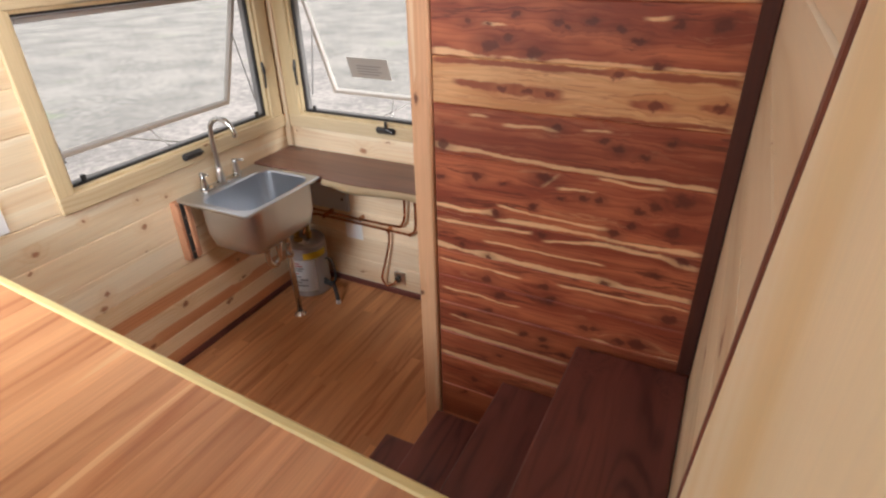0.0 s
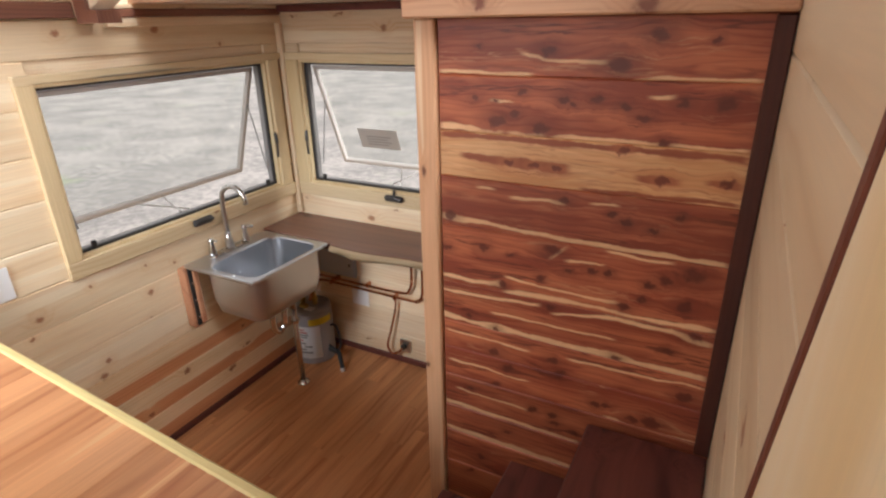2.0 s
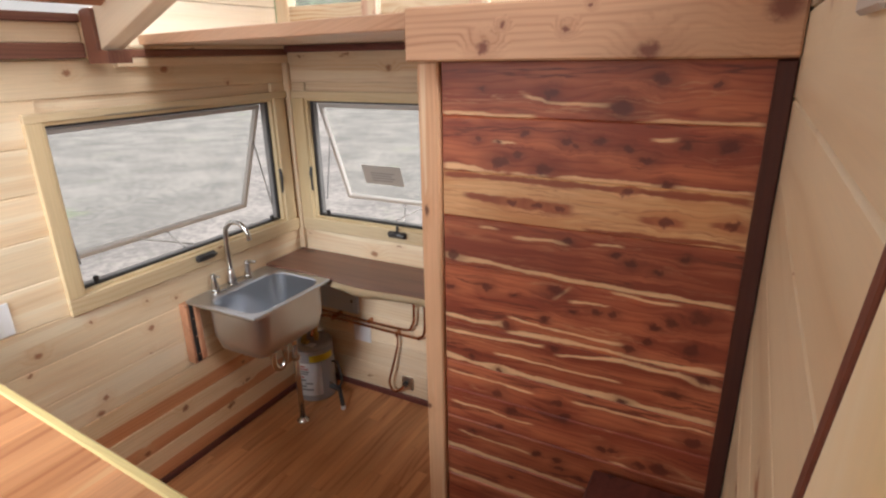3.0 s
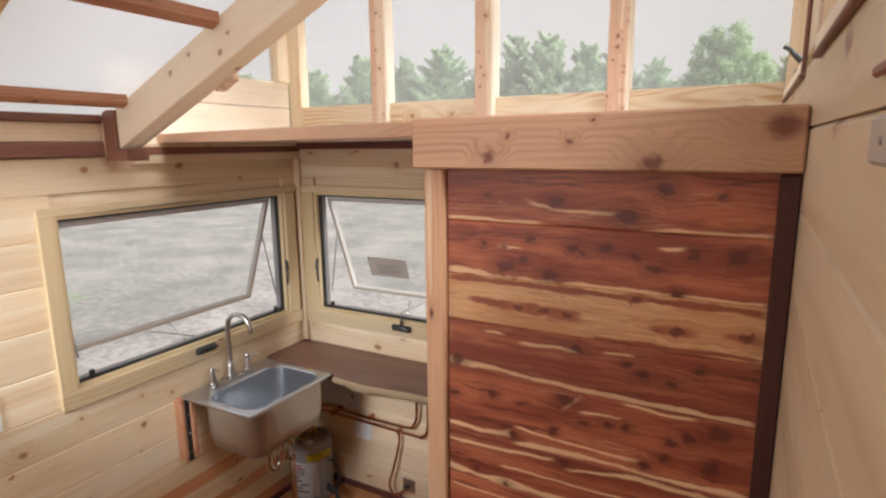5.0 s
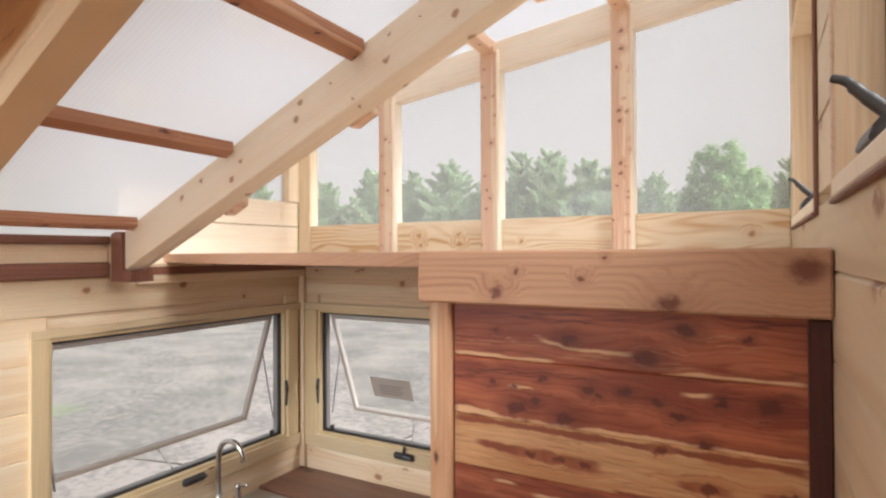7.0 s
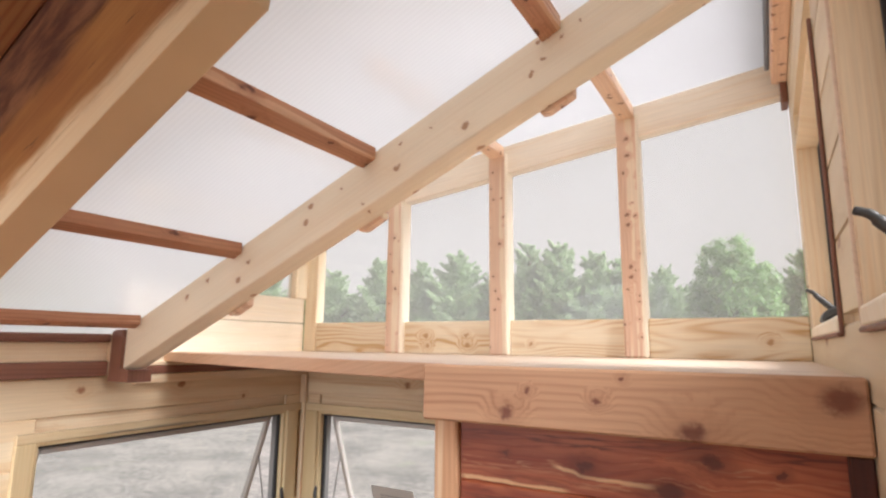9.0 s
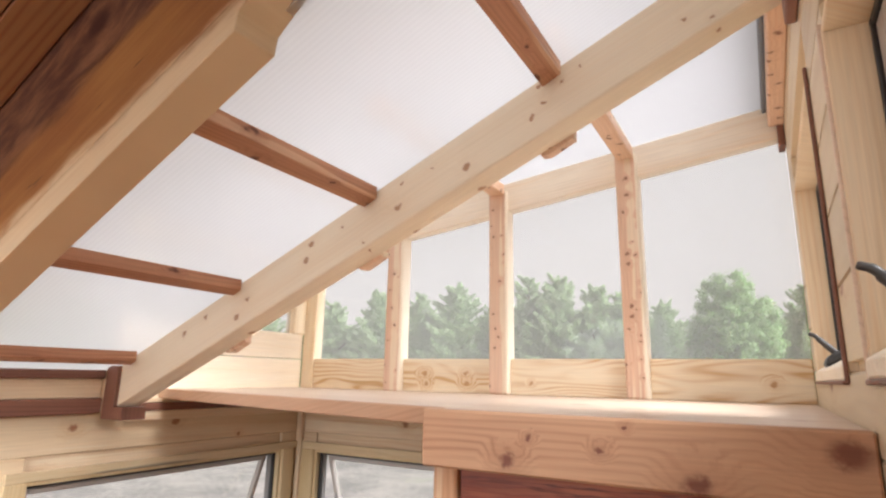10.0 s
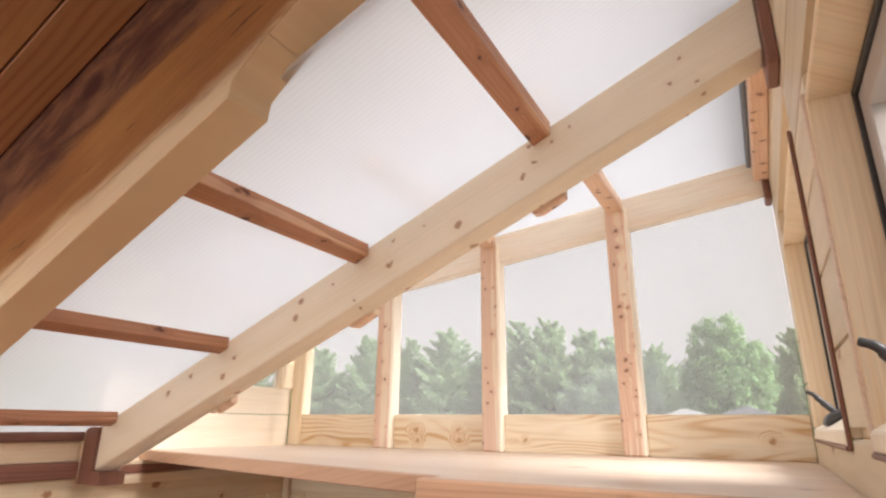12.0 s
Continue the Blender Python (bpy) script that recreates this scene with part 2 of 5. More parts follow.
CEDAR = dict(light=(0.54, 0.17, 0.073), mid=(0.25, 0.058, 0.028), knot=(0.165, 0.033, 0.016))
cedar_board = wood("aromatic_red_cedar", "x", **CEDAR, bands=620, warp=7, knots=0.5, cell=(11.0, 17.0), tint=0.3, streak=1.0, edge=(0.10, 0.32, (0.78, 0.53, 0.30), (0.62, 0.34, 0.15), 0.25))
cedar_x = wood("cedar_beam_along_x", "x", light=(0.60, 0.345, 0.20), mid=(0.43, 0.195, 0.095), knot=(0.12, 0.035, 0.018), bands=460, warp=8, knots=0.28, cell=(4.5, 9.0), tint=0.1, streak=0.8)
edging_cedar = wood("planed_cedar_edging", "x", light=(0.62, 0.40, 0.265), mid=(0.50, 0.285, 0.175), knot=(0.2, 0.07, 0.04), bands=460, warp=4, knots=0.03, tint=0.05, streak=0.4)
# cedar colour paled to stand in for glare on the loft's top
loft_wood = wood("glare_paled_loft_boards", "x", light=(0.76, 0.61, 0.48), mid=(0.65, 0.475, 0.345), knot=(0.3, 0.12, 0.06), bands=420, warp=5, knots=0.04, tint=0.05, rough=0.38)
mullion_cedar = wood("knotty_cedar_mullion", "z", light=(0.83, 0.60, 0.44), mid=(0.70, 0.43, 0.285), knot=(0.27, 0.10, 0.055), bands=420, warp=4, knots=0.92, cell=(17.0, 15.0), sap=(0.90, 0.74, 0.56), sap_at=0.56, tint=0.1)


def sap_edge(mat, start, end, color):
    """A pale sapwood band along one side of each piece, wavering a little."""
    nt = mat.node_tree
    bsdf = nt.nodes["Principled BSDF"]
    old = bsdf.inputs["Base Color"].links[0].from_socket
    coord = nt.nodes["Texture Coordinate"]
    split, wave, level, mask, mix = (nt.nodes.new("ShaderNode" + k) for k in ("SeparateXYZ", "TexNoise", "Math", "MapRange", "Mix"))
    nt.links.new(coord.outputs["Generated"], split.inputs[0])
    nt.links.new(coord.outputs["Object"], wave.inputs["Vector"])
    wave.inputs["Scale"].default_value = 6.0
    level.operation = "MULTIPLY_ADD"
    nt.links.new(wave.outputs["Fac"], level.inputs[0])
    level.inputs[1].default_value = 0.22
    nt.links.new(split.outputs[0], level.inputs[2])
    nt.links.new(level.outputs[0], mask.inputs[0])
    mask.inputs[1].default_value, mask.inputs[2].default_value = start, end
    mix.data_type = "RGBA"
    nt.links.new(mask.outputs[0], mix.inputs["Factor"])
    nt.links.new(old, mix.inputs["A"])
    mix.inputs["B"].default_value = (*color, 1)
    nt.links.new(mix.outputs["Result"], bsdf.inputs["Base Color"])


sap_edge(mullion_cedar, 0.96, 1.00, (0.93, 0.82, 0.66))
mullion_cedar_y = wood("knotty_cedar_along_y", "y", light=(0.82, 0.58, 0.41), mid=(0.68, 0.42, 0.27), knot=(0.25, 0.09, 0.05), bands=420, warp=4, knots=0.9, cell=(14.0, 13.0), sap=(0.90, 0.76, 0.57), tint=0.1)
cedar_front = wood("cedar_loft_beam", "x", swirl=16.0, light=(0.56, 0.33, 0.195), mid=(0.31, 0.135, 0.066), knot=(0.16, 0.045, 0.024), bands=430, warp=5, knots=0, tint=0.05, streak=0.75, cloud=0.2, marks=[(1.685, 1.883, 0.013), (1.855, 1.914, 0.007), (1.727, 1.924, 0.005), (2.001, 1.872, 0.018), (2.2, 1.934, 0.024), (1.898, 1.953, 0.004)], off=-1.235)
batten_cedar = wood("reddish_cedar_roof_batten", "y", light=(0.57, 0.29, 0.165), mid=(0.36, 0.145, 0.075), knot=(0.11, 0.032, 0.02), bands=480, warp=6, knots=0.55, cell=(7.0, 13.0), sap=(0.70, 0.43, 0.27), sap_at=0.57, tint=0.25, streak=0.7, swirl=14.0)
cedar_y = wood("cedar_batten_along_y", "y", light=(0.53, 0.265, 0.145), mid=(0.36, 0.15, 0.075), knot=(0.10, 0.03, 0.016), bands=480, warp=5, knots=0.3, cell=(6.0, 12.0), tint=0.2)
cedar_z = wood("cedar_post_upright", "z", light=(0.68, 0.41, 0.24), mid=(0.52, 0.26, 0.13), knot=(0.11, 0.035, 0.018), bands=520, warp=4, knots=0.1, cell=(9.0, 20.0), sap=(0.74, 0.55, 0.36), sap_at=0.6, tint=0.15)
floor_fir = wood("fir_floor_strips", "y", light=(0.63, 0.31, 0.135), mid=(0.40, 0.16, 0.06), knot=(0.12, 0.04, 0.02), bands=150, warp=6, knots=0.03, cell=(3.0, 8.0), tint=0.24, streak=0.6, cloud=0.75, grain=0.5, rough=0.5)
platform_fir = wood("fir_platform_strips", "y", light=(0.60, 0.295, 0.135), mid=(0.38, 0.145, 0.058), knot=(0.14, 0.05, 0.02), bands=130, warp=6, knots=0, sap=(0.66, 0.38, 0.19), sap_at=0.66, streak=0.6, cloud=0.75, grain=0.5, tint=0.26, rough=0.42, coat=0.16)
walnut_x = wood("oiled_walnut_along_x", "x", light=(0.18, 0.053, 0.040), mid=(0.075, 0.020, 0.017), knot=(0.02, 0.01, 0.008), bands=95, warp=15, knots=0.06, cell=(2.5, 5.0), swirl=22.0, streak=0.75, cloud=0.65, grain=0.45, tint=0.25, rough=0.56)
walnut_y = wood("oiled_walnut_along_y", "y", light=(0.18, 0.053, 0.040), mid=(0.075, 0.020, 0.017), knot=(0.02, 0.01, 0.008), bands=95, warp=15, knots=0.06, cell=(2.5, 5.0), swirl=22.0, streak=0.75, cloud=0.65, grain=0.45, tint=0.25, rough=0.56)
walnut_trim = wood("reddish_walnut_trim", "y", light=(0.25, 0.108, 0.068), mid=(0.16, 0.062, 0.04), knot=(0.03, 0.012, 0.008), bands=420, warp=4, knots=0.06, tint=0.2)
walnut_trim_z = wood("reddish_walnut_upright", "z", light=(0.25, 0.108, 0.068), mid=(0.16, 0.062, 0.04), knot=(0.03, 0.012, 0.008), bands=420, warp=4, knots=0.06, tint=0.2)
stained_ceiling = wood("brown_ceiling_boards", "x", light=(0.36, 0.18, 0.075), mid=(0.24, 0.10, 0.045), knot=(0.04, 0.018, 0.012), bands=300, warp=4, streak=0.8, knots=0.2, cell=(4.0, 9.0), tint=0.2)


def beam_with_heart(name, lift):
    """A deep pine beam: pale at its lower edge, golden above, with a broad dark, cloudy heart, a knot and cracks; grain along x, z up from its lower edge."""
    w = Web(name)
    x, y, z = w.split(w.coord)
    z = w.m("ADD", z, lift)
    far = w.nt.nodes.new("ShaderNodeVectorMath")
    far.operation = "DISTANCE"
    wob = w.noise(w.join(w.m("MULTIPLY", x, 9.0), w.m("MULTIPLY", z, 14.0)), 1.0, 4.0)
    w.put(far.inputs[0], w.join(w.m("MULTIPLY_ADD", wob, 0.05, w.m("MULTIPLY", x, 0.7)), w.m("MULTIPLY_ADD", wob, 0.05, z), 0.0))
    far.inputs[1].default_value = (1.215 * 0.7 + 0.025, 0.335 + 0.025, 0.0)
    knot = far.outputs["Value"]
    near_knot = w.between(knot, 0.13, 0.03)
    zz = w.m("MULTIPLY_ADD", near_knot, w.m("MULTIPLY", w.m("SUBTRACT", z, 0.335), -0.6), z)
    flow = w.noise(w.join(w.m("MULTIPLY", x, 2.2), w.m("MULTIPLY", zz, 9.0)), 1.0, 5.0, 0.6)
    level = w.m("MULTIPLY_ADD", flow, 0.16, w.m("SUBTRACT", z, 0.08))
    cloud = w.noise(w.join(w.m("MULTIPLY", x, 6.0), w.m("MULTIPLY", zz, 22.0)), 1.0, 6.0, 0.65)
    lines = w.noise(w.join(w.m("MULTIPLY", x, 3.0), w.m("MULTIPLY", zz, 120.0)), 1.0, 3.0)
    pale = w.mix(lines, (0.80, 0.64, 0.43), (0.66, 0.48, 0.28))
    gold = w.mix(w.between(flow, 0.35, 0.65), w.mix(lines, (0.44, 0.22, 0.07), (0.30, 0.125, 0.04)), w.mix(lines, (0.36, 0.155, 0.05), (0.22, 0.08, 0.028)))
    heart = w.mix(w.between(cloud, 0.36, 0.70), (0.075, 0.026, 0.018), (0.26, 0.12, 0.062))
    color = w.mix(w.between(level, 0.035, 0.085), pale, gold)
    color = w.mix(w.m("MULTIPLY", w.between(level, 0.20, 0.245), w.between(level, 0.50, 0.44)), color, heart)
    color = w.mix(w.between(knot, 0.036, 0.012), color, (0.05, 0.016, 0.012))
    inner = w.m("GREATER_THAN", y, -1.686)
    streak = w.noise(w.join(w.m("MULTIPLY", x, 3.5), w.m("MULTIPLY", zz, 42.0)), 1.0, 4.0, 0.6)
    crack = w.m("MULTIPLY", w.between(streak, 0.63, 0.69), w.between(level, 0.05, 0.10))
    color = w.mix(w.m("MULTIPLY", crack, 0.85), color, (0.07, 0.024, 0.014))
    color = w.mix(inner, color, pale)
    w.bump(w.m("MULTIPLY_ADD", crack, -1.0, lines), 0.2)
    return w.done(color, 0.5)


heart_beam = beam_with_heart("dark_hearted_pine_beam", 0.0565)
pale_lamination = beam_with_heart("pale_pine_lamination", 0.0)
nosing_mat = wood("yellow_poplar_nosing", "x", light=(0.70, 0.58, 0.27), mid=(0.58, 0.455, 0.18), knot=(0.4, 0.25, 0.08), bands=500, warp=2, knots=0.0, tint=0.05, rough=0.4)
walnut_edge = wood("deep_red_walnut_edge", "z", light=(0.17, 0.052, 0.034), mid=(0.10, 0.028, 0.019), knot=(0.03, 0.012, 0.008), bands=420, warp=4, knots=0.04, tint=0.1)
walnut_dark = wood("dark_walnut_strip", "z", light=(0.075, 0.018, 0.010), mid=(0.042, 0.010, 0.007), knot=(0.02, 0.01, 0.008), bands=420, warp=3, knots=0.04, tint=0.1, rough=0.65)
walnut_top = wood("oiled_walnut_worktop", "x", light=(0.21, 0.10, 0.066), mid=(0.115, 0.05, 0.035), knot=(0.03, 0.014, 0.01), bands=300, warp=8, knots=0.05, tint=0.05, rough=0.42, coat=0.2)


def brushed_steel():
    w = Web("brushed_stainless_steel")
    x, y, z = w.split(w.coord)
    brush = w.noise(w.join(w.m("MULTIPLY", x, 14.0), w.m("MULTIPLY", y, 420.0), w.m("MULTIPLY", z, 420.0)), 1.0, 2.0)
    smear = w.noise(w.coord, 7.0, 3.0)
    v = w.m("MULTIPLY_ADD", brush, 0.05, w.m("MULTIPLY_ADD", smear, 0.06, 0.56))
    return w.done(w.join(w.m("MULTIPLY", v, 0.97), v, w.m("MULTIPLY", v, 1.05)), w.m("MULTIPLY_ADD", smear, 0.06, w.m("MULTIPLY_ADD", brush, 0.05, 0.28)), 1.0)


steel = brushed_steel()
chrome = plain("polished_chrome", (0.62, 0.61, 0.60), 0.16, 1.0, 0.05)
nickel = plain("satin_nickel", (0.55, 0.53, 0.50), 0.28, 1.0, 0.06)
copper = plain("copper_tube", (0.56, 0.27, 0.155), 0.24, 1.0, 0.15)
black_metal = plain("black_painted_metal", (0.022, 0.021, 0.021), 0.45, 0.0, 0.2)
bronze_metal = plain("dark_window_hardware", (0.055, 0.052, 0.05), 0.4, 0.3, 0.2)
frame_grey = plain("grey_window_frame", (0.26, 0.25, 0.24), 0.45, 0.2, 0.1)
sash_paint = plain("taupe_sash_paint", (0.50, 0.46, 0.42), 0.45, 0.0, 0.08)
heater_paint = plain("grey_enamel", (0.30, 0.295, 0.30), 0.38, 0.0, 0.1, coat=0.2)
brass = plain("dull_brass", (0.42, 0.30, 0.10), 0.4, 0.9, 0.2)
panel_grey = plain("grey_painted_steel", (0.50, 0.56, 0.63), 0.5, 0.0, 0.1)
white_plastic = plain("white_plastic", (0.82, 0.82, 0.82), 0.4, 0.0, 0.04)
yellow_label = plain("yellow_paper", (0.85, 0.66, 0.04), 0.5, 0.0, 0.05)
white_label = plain("white_paper_label", (0.84, 0.83, 0.82), 0.55, 0.0, 0.05)
red_ink = plain("red_ink", (0.50, 0.10, 0.08), 0.55, 0.0, 0.1)
grey_ink = plain("grey_ink", (0.24, 0.22, 0.21), 0.6, 0.0, 0.1)
sticker_mat = plain("brown_grey_sticker", (0.44, 0.40, 0.36), 0.55, 0.0, 0.15)
rubber = plain("black_rubber", (0.018, 0.018, 0.018), 0.6, 0.0, 0.2)
flashing = plain("grey_metal_flashing", (0.20, 0.22, 0.25), 0.5, 0.3, 0.3, 30)
siding = plain("white_siding", (0.72, 0.71, 0.70), 0.6)
shingle = plain("grey_shingles", (0.30, 0.30, 0.31), 0.9, 0.0, 0.3, 6)
bark = plain("grey_brown_bark", (0.10, 0.075, 0.055), 0.9, 0.0, 0.4, 3, 0.4)


def leaf_material(name, dark, light):
    w = Web(name)
    geo = w.nt.nodes.new("ShaderNodeNewGeometry").outputs["Random Per Island"]
    n = w.noise(w.coord, 0.6, 3.0)
    color = w.mix(w.m("MULTIPLY_ADD", n, 0.6, w.m("MULTIPLY", geo, 0.5), clamp=True), dark, light)
    w.done(color, 0.6)
    thin, both = w.nt.nodes.new("ShaderNodeBsdfTranslucent"), w.nt.nodes.new("ShaderNodeMixShader")
    w.put(thin.inputs[0], color)
    both.inputs[0].default_value = 0.55
    w.nt.links.new(w.bsdf.outputs[0], both.inputs[1]), w.nt.links.new(thin.outputs[0], both.inputs[2])
    w.nt.links.new(both.outputs[0], w.nt.nodes["Material Output"].inputs[0])
    return w.mat


# greens lifted well above real foliage to imitate haze over the trees
leaf_broad = leaf_material("haze_paled_broad_leaves", (0.17, 0.31, 0.125), (0.41, 0.57, 0.26))
leaf_pine = leaf_material("haze_paled_needles", (0.27, 0.39, 0.235), (0.63, 0.74, 0.47))


def gravel_material():
    w = Web("pale_gravel")
    x, y, z = w.split(w.coord)
    stones = w.noise(w.coord, 26.0, 4.0, 0.7)
    patch = w.m("MULTIPLY_ADD", w.noise(w.coord, 0.8, 3.0), 0.4, w.m("MULTIPLY", w.noise(w.coord, 7.0, 6.0, 0.7), 0.6))
    weeds = w.between(w.noise(w.coord, 0.55, 4.0, 0.6), 0.60, 0.72)
    far = w.noise(w.join(w.m("MULTIPLY", x, 0.12), w.m("MULTIPLY", y, 0.12)), 1.0, 4.0)
    color = w.mix(w.between(patch, 0.40, 0.60), (0.26, 0.232, 0.205), (0.10, 0.09, 0.08))
    color = w.mix(w.m("MULTIPLY", stones, 0.55), color, (0.25, 0.237, 0.225))
    color = w.mix(w.m("MULTIPLY", weeds, w.m("MULTIPLY", far, 0.8)), color, (0.19, 0.23, 0.12))
    w.bump(stones, 0.5, 0.02)
    return w.done(color, 0.95)


gravel = gravel_material()


def glass_material(name, haze_share=0.0):
    w = Web(name)
    w.nt.nodes.remove(w.bsdf)
    out = w.nt.nodes["Material Output"]
    clear, shine, both = (w.nt.nodes.new("ShaderNode" + k) for k in ("BsdfTransparent", "BsdfGlossy", "MixShader"))
    clear.inputs[0].default_value, shine.inputs["Roughness"].default_value = (0.95, 0.965, 0.96, 1), 0.02
    edge = w.nt.nodes.new("ShaderNodeLayerWeight")
    edge.inputs[0].default_value = 0.5
    w.put(both.inputs[0], w.m("MULTIPLY_ADD", w.m("POWER", edge.outputs["Facing"], 4.0), 0.3, 0.012))
    glare_veil, hazy = w.nt.nodes.new("ShaderNodeBsdfTranslucent"), w.nt.nodes.new("ShaderNodeMixShader")
    glare_veil.inputs[0].default_value = (0.95, 0.95, 0.95, 1)
    w.put(hazy.inputs[0], w.m("MULTIPLY_ADD", w.noise(w.coord, 3.0, 4.0), haze_share * 0.4, haze_share * 0.8))
    w.nt.links.new(clear.outputs[0], hazy.inputs[1]), w.nt.links.new(glare_veil.outputs[0], hazy.inputs[2])
    w.nt.links.new(hazy.outputs[0], both.inputs[1])
    w.nt.links.new(shine.outputs[0], both.inputs[2])
    w.nt.links.new(both.outputs[0], out.inputs[0])
    return w.mat


glass = glass_material("window_glass", 0.0)
# clear panes; the milky share imitates veiling glare over the view outside
veiled_glass = glass_material("glare_veiled_glazing", 0.22)


def polycarbonate(name, milky):
    """Twin-wall roof sheet: frosted, with fine ribs down the slope."""
    w = Web(name)
    w.nt.nodes.remove(w.bsdf)
    out = w.nt.nodes["Material Output"]
    x, y, z = w.split(w.coord)
    rib = w.m("MULTIPLY_ADD", w.m("SINE", w.m("MULTIPLY", y, 480.0)), 0.5, 0.5)
    clear, milk, shine = (w.nt.nodes.new("ShaderNode" + k) for k in ("BsdfRefraction", "BsdfTranslucent", "BsdfGlossy"))
    clear.inputs["IOR"].default_value, clear.inputs["Roughness"].default_value = 1.12, 0.30
    shade = w.m("MULTIPLY_ADD", rib, 0.05, 0.88)
    w.put(clear.inputs[0], w.join(shade, shade, shade))
    tone = w.m("MULTIPLY_ADD", w.noise(w.coord, 5.0, 3.0), 0.06, w.m("MULTIPLY_ADD", rib, 0.018, milky))
    w.put(milk.inputs[0], w.join(tone, tone, tone))
    shine.inputs["Roughness"].default_value = 0.2
    one, two = w.nt.nodes.new("ShaderNodeMixShader"), w.nt.nodes.new("ShaderNodeMixShader")
    one.inputs[0].default_value, two.inputs[0].default_value = 0.56, 0.02
    w.nt.links.new(clear.outputs[0], one.inputs[1]), w.nt.links.new(milk.outputs[0], one.inputs[2])
    w.nt.links.new(one.outputs[0], two.inputs[1]), w.nt.links.new(shine.outputs[0], two.inputs[2])
    w.nt.links.new(two.outputs[0], out.inputs[0])
    return w.mat


poly = polycarbonate("twin_wall_polycarbonate", 0.74)
# same sheet, dimmed in colour to hold down sunlight on the dormer roof
poly_dimmed = polycarbonate("dimmed_twin_wall_polycarbonate", 0.50)

# ---- building helpers ----
def thing(name, label="", category="", at=(0, 0, 0), group="", kind="", m=None):
    ob = new(name)
    ob.empty_display_size = 0.1
    ob.matrix_world = m if m is not None else Matrix.Translation(at)
    return tagged(ob, label, category, group, kind)


def part(name, bm, material, parent=None, label="", m=None, smooth=False):
    me = bpy.data.meshes.new(name)
    bm.to_mesh(me)
    bm.free()
    if smooth:
        for p in me.polygons:
            p.use_smooth = True
    return share(name, me, material, parent, label, m)


def share(name, me, material, parent=None, label="", m=None):
    ob = new(name, me)
    if material and not me.materials:
        me.materials.append(material)
    if parent is not None:
        ob.parent = parent
    if m is not None:
        ob.matrix_basis = m
    return tagged(ob, label)


def add_box(bm, lo, hi, bevel=0.0):
    c = [(a + b) / 2 for a, b in zip(lo, hi)]
    d = [max(b - a, 1e-4) for a, b in zip(lo, hi)]
    made = bmesh.ops.create_cube(bm, size=1.0, matrix=Matrix.Translation(c) @ Matrix.Diagonal((*d, 1)))["verts"]
    if bevel:
        edges = {e for v in made for e in v.link_edges}
        bmesh.ops.bevel(bm, geom=list(edges), offset=min(bevel, min(d) * 0.45), segments=1, affect="EDGES", profile=0.5)
    return bm


def box(lo, hi, bevel=0.0):
    return add_box(bmesh.new(), lo, hi, bevel)


def prism(outline, axis, lo, hi, bevel=0.0):
    """An outline of (a, b) pairs in the two axes other than axis, in their order, pushed from lo to hi along axis."""
    bm = bmesh.new()
    k = "xyz".index(axis)

    def at(a, b, c):
        p = [a, b]
        p.insert(k, c)
        return bm.verts.new(p)

    one, two = [at(a, b, lo) for a, b in outline], [at(a, b, hi) for a, b in outline]
    bm.faces.new(one), bm.faces.new(two[::-1])
    for i in range(len(one)):
        j = (i + 1) % len(one)
        bm.faces.new((one[i], two[i], two[j], one[j]))
    bmesh.ops.recalc_face_normals(bm, faces=bm.faces[:])
    if bevel:
        bmesh.ops.bevel(bm, geom=bm.edges[:], offset=bevel, segments=1, affect="EDGES", profile=0.5)
    return bm


def tube(points, radius, sides=12, bm=None, smooth=6):
    """A round bar through points, its bends rounded by a spline."""
    pts = [Vector(p) for p in points]
    if smooth > 1 and len(pts) > 2:
        ext = [pts[0] * 2 - pts[1], *pts, pts[-1] * 2 - pts[-2]]
        fine = []
        for i in range(1, len(ext) - 2):
            a, b, c, d = ext[i - 1 : i + 3]
            for s in range(smooth):
                t = s / smooth
                fine.append(0.5 * (2 * b + (c - a) * t + (2 * a - 5 * b + 4 * c - d) * t * t + (3 * b - a - 3 * c + d) * t**3))
        pts = [*fine, pts[-1]]
    bm = bm or bmesh.new()
    rings, up = [], None
    for i, p in enumerate(pts):
        way = (pts[min(i + 1, len(pts) - 1)] - pts[max(i - 1, 0)]).normalized()
        if up is None:
            up = way.orthogonal().normalized()
        up = (up - way * up.dot(way)).normalized()
        side = way.cross(up)
        r = radius[i * (len(radius) - 1) // max(len(pts) - 1, 1)] if isinstance(radius, (list, tuple)) else radius
        rings.append([bm.verts.new(p + r * (math.cos(2 * math.pi * k / sides) * up + math.sin(2 * math.pi * k / sides) * side)) for k in range(sides)])
    for a, b in zip(rings, rings[1:]):
        for k in range(sides):
            bm.faces.new((a[k], a[(k + 1) % sides], b[(k + 1) % sides], b[k]))
    bm.faces.new(rings[0][::-1]), bm.faces.new(rings[-1])
    return bm


def lathe(profile, sides=28, bm=None, at=(0, 0, 0)):
    """A turned shape from (radius, height) pairs, upright."""
    bm = bm or bmesh.new()
    o = Vector(at)
    rings = [[bm.verts.new(o + Vector((r * math.cos(2 * math.pi * k / sides), r * math.sin(2 * math.pi * k / sides), z))) for k in range(sides)] for r, z in profile]
    for a, b in zip(rings, rings[1:]):
        for k in range(sides):
            bm.faces.new((a[k], a[(k + 1) % sides], b[(k + 1) % sides], b[k]))
    bm.faces.new(rings[0][::-1]), bm.faces.new(rings[-1])
    return bm


